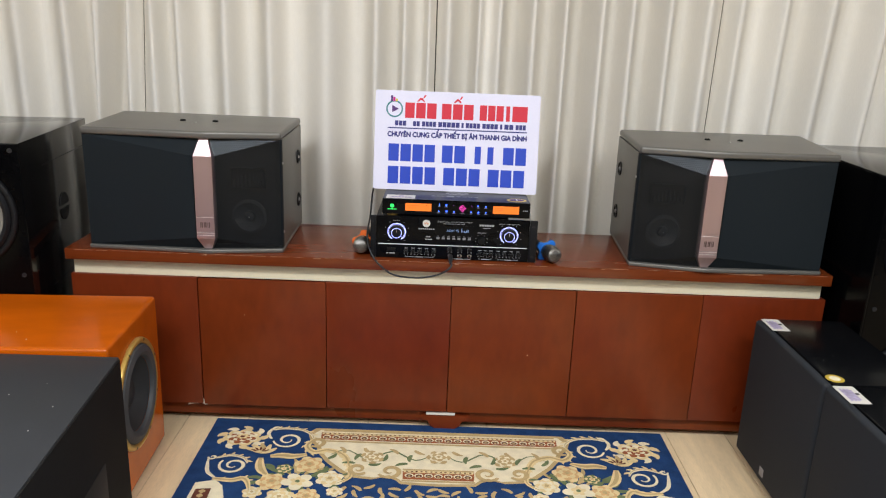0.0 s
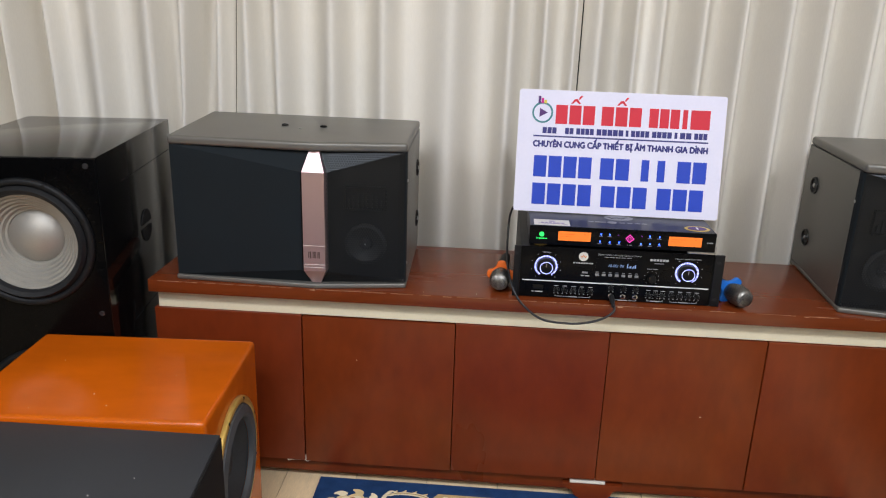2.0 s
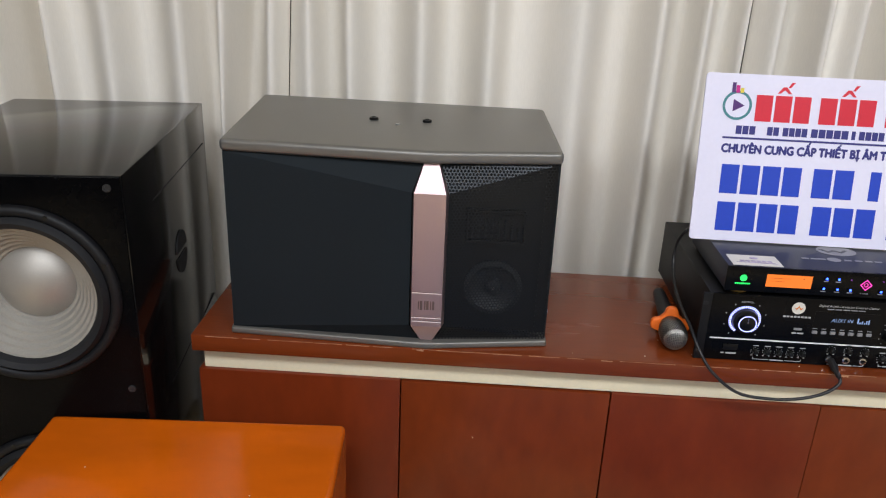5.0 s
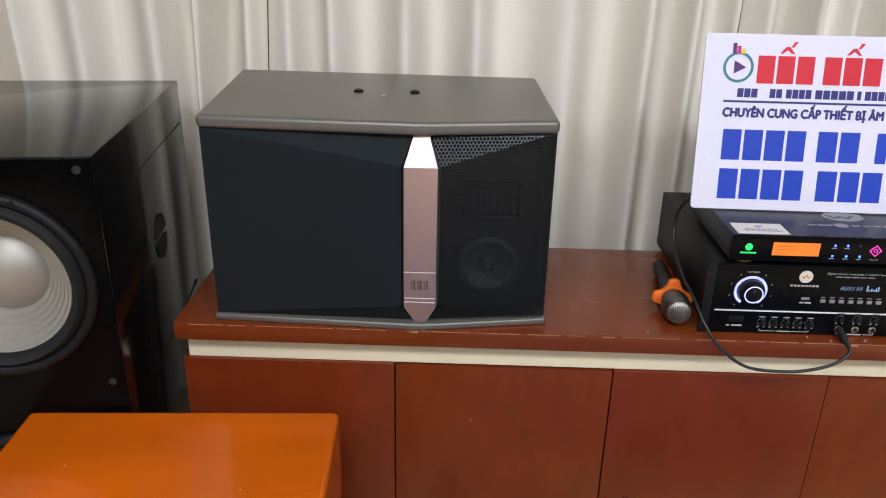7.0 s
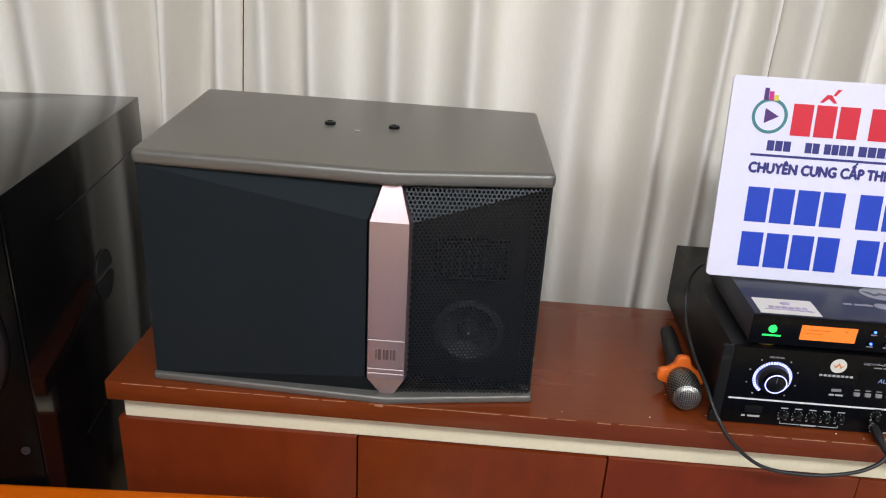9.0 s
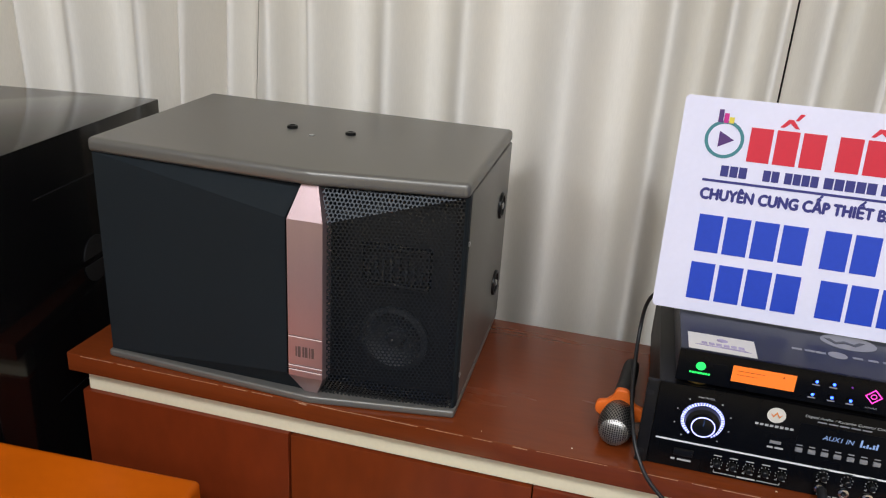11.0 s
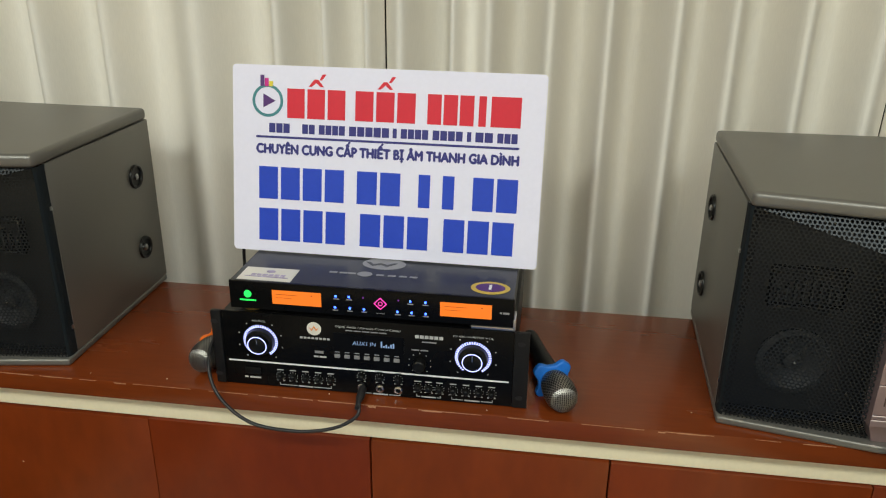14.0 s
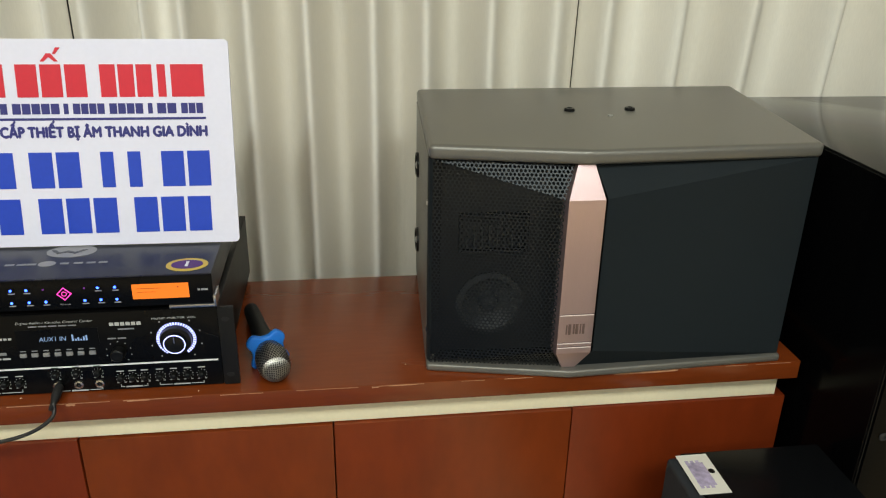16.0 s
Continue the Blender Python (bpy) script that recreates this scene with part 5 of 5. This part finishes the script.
        sweep(line, w * 0.3, w * 0.2, 4, M_RUGGOLD, "vein")
    # bell of pointed leaves between the scrolls, and two long leaves from it
    for a in (2.5, 3.05, 3.6, 4.15, 4.7):
        frond(0.515 + 0.026 * math.cos(a + 1.2), 0.192 + 0.022 * math.sin(a + 1.2), 0.052, a + 1.2, M_RUGYELLOW if a != 3.6 else M_RUGGOLD, 3)
        frond(0.515 + 0.020 * math.cos(a + 1.2), 0.192 + 0.017 * math.sin(a + 1.2), 0.018, a + 1.2, M_RUGBROWN, 5)
    for line in ([(0.480, 0.212), (0.450, 0.205), (0.415, 0.208), (0.378, 0.196)], [(0.505, 0.222), (0.500, 0.255), (0.488, 0.285), (0.470, 0.305)]):
        sweep(line, 0.013, 0.015, 3, M_RUGYELLOW, "long_leaf")
        sweep(line, 0.006, 0.006, 4, M_RUGGOLD, "vein")
    # carnation with curled outer petals
    pal = patch(petals(s * 0.583, 0.114, 0.058, 7, 0.2, 0.3, 0.84), 2, M_RUGYELLOW, "carnation", pile, "russet and straw carnation")
    for i in range(9):
        a = 0.35 + 2 * math.pi * i / 9
        px, pv = 0.583 + 0.052 * math.cos(a), 0.114 + 0.044 * math.sin(a)
        bend = [(px + 0.030 * t * math.cos(a + 0.9 * t), pv + 0.026 * t * math.sin(a + 0.9 * t)) for t in (0, 0.25, 0.5, 0.75, 1.0)]
        sweep(bend, 0.014, 0.006, 2, M_RUGCREAM if i % 2 else M_RUGYELLOW, "petal")
    for rr, mm, turn, dv in ((0.046, M_RUGCREAM, 0.4, 0.0), (0.041, M_RUGRUST, 0.1, 0.003), (0.033, M_RUGCREAM, 0.5, -0.002), (0.024, M_RUGRUST, 0.2, 0.001), (0.019, M_RUGYELLOW, 0.0, -0.003), (0.008, M_RUGBROWN, 0.3, -0.002)):
        patch(petals(s * 0.583, 0.114 + dv, rr, 7, 0.32, turn, 0.84), 3 + round((0.046 - rr) * 100), mm, "petals", pal)
    # bouquet
    random.seed(11)
    for i in range(60):
        a, r = random.uniform(0, 6.28), random.uniform(0.05, 0.125)
        frond(0.375 + r * math.cos(a), 0.322 + 0.75 * r * math.sin(a), random.uniform(0.026, 0.044), a, (M_RUGGREEN, M_RUGGREEN, M_RUGGREEN, M_RUGGOLD)[i % 4], 2)
    for dx, v, r, o, n in ((0.362, 0.248, 0.044, M_RUGYELLOW, M_RUGPEACH), (0.296, 0.314, 0.040, M_RUGCREAM, M_RUGYELLOW), (0.450, 0.337, 0.042, M_RUGYELLOW, M_RUGPEACH), (0.428, 0.274, 0.026, M_RUGGREEN, M_RUGYELLOW), (0.345, 0.398, 0.036, M_RUGYELLOW, M_RUGPEACH), (0.415, 0.405, 0.040, M_RUGYELLOW, M_RUGCREAM), (0.275, 0.372, 0.024, M_RUGCREAM, M_RUGYELLOW), (0.490, 0.388, 0.028, M_RUGYELLOW, M_RUGCREAM)):
        rose(s * dx, v, r, o, n, pile, dx * 9)
    lily = patch(petals(s * 0.380, 0.333, 0.046, 5, 0.36, 0.4, 0.9), 5, M_RUGCREAM, "white_flower", pile, "cream five-petalled flower")
    patch(petals(s * 0.380, 0.333, 0.022, 5, 0.4, 1.0), 6, M_RUGYELLOW, "petals", lily)
    patch(petals(s * 0.380, 0.333, 0.007, 5, 0.2), 7, M_RUGGREEN, "heart", lily)
    # side panel
    sp2 = patch([(s * x, v) for x, v in ((0.575, 0.36), (0.60, 0.335), (0.65, 0.35), (0.655, 0.75), (0.575, 0.75), (0.545, 0.45))], 1, M_RUGCREAM, "side_panel", pile, "cream side panel")
    patch([(s * x, v) for x, v in ((0.60, 0.375), (0.64, 0.38), (0.64, 0.44), (0.598, 0.44))], 2, M_RUGBROWN, "band", sp2)
    for i in range(3):
        patch(petals(s * 0.62, 0.39 + 0.02 * i, 0.009, 4, 0.25), 3, M_RUGGOLD, "scallop", sp2)
# gold sprigs in the navy field
for s in (-1, 1):
    for i in range(16):
        x, v = 0.015 + 0.034 * (i % 8), 0.352 + 0.035 * (i // 8) + 0.012 * math.sin(i * 2.1)
        leaf(s * x, v, 0.034, (0.5 + 1.9 * i) if s > 0 else math.pi - (0.5 + 1.9 * i), M_RUGGOLD, pile, 1)

# ---- floor planks ----
flo = bpy.data.objects["floor"]
pm = None
for i in range(27):
    for k in range(5):
        x, y = X0 + 0.095 + 0.187 * i, Y0 + 0.05 + 1.21 * k - (0.4 * (i % 3))
        if x > X1 - 0.1:
            continue
        ya, yb = max(Y0, y), min(Y1, y + 1.208)
        if yb - ya < 0.02:
            continue
        if yb - ya > 1.2 and pm:
            ob = new("plank", pm)
            ob.location = (x, ya, 0)
            ob.parent = flo
        else:
            bm = box(-0.0927, 0.0927, 0, yb - ya, -0.003, 0.0, 0.0008, 1)
            ob = part("plank", bm, M_PLANK, flo)
            ob.location = (x, ya, 0)
            if yb - ya > 1.2:
                pm = ob.data

# ---- specks of dust and small nicks ----
random.seed(21)
for i in range(5):
    x, y = random.uniform(-0.44, -0.04), random.uniform(-0.13, 0.16)
    part("dust_speck", lathe([(random.uniform(0.0006, 0.0013), 0.456), (0.0004, 0.4566), (0.0, 0.4566)], 7, Matrix.Translation((x, y, 0))), M_STICK, sub)
for i in range(22):
    x, y = random.uniform(-0.98, 1.05), random.uniform(2.075, 2.15)
    part("dust_speck", lathe([(random.uniform(0.0006, 0.0014), TOP), (0.0004, TOP + 0.0005), (0.0, TOP + 0.0005)], 7, Matrix.Translation((x - 0.08, y - 2.27, 0))), M_CREAM, cab)
for i in range(5):
    x, y = random.uniform(-0.42, -0.02), random.uniform(-0.5, 0.02)
    part("dust_speck", lathe([(random.uniform(0.0007, 0.0017), 0.446), (0.0004, 0.4466), (0.0, 0.4466)], 7, Matrix.Translation((x, y, 0))), M_STICK, bb)
for i in range(5):
    x, y = random.uniform(0.05, 0.22), random.uniform(-0.4, -0.04)
    part("dust_speck", lathe([(random.uniform(0.0006, 0.0012), 0.44), (0.0004, 0.4405), (0.0, 0.4405)], 7, Matrix.Translation((x, y, 0))), M_STICK, g1)
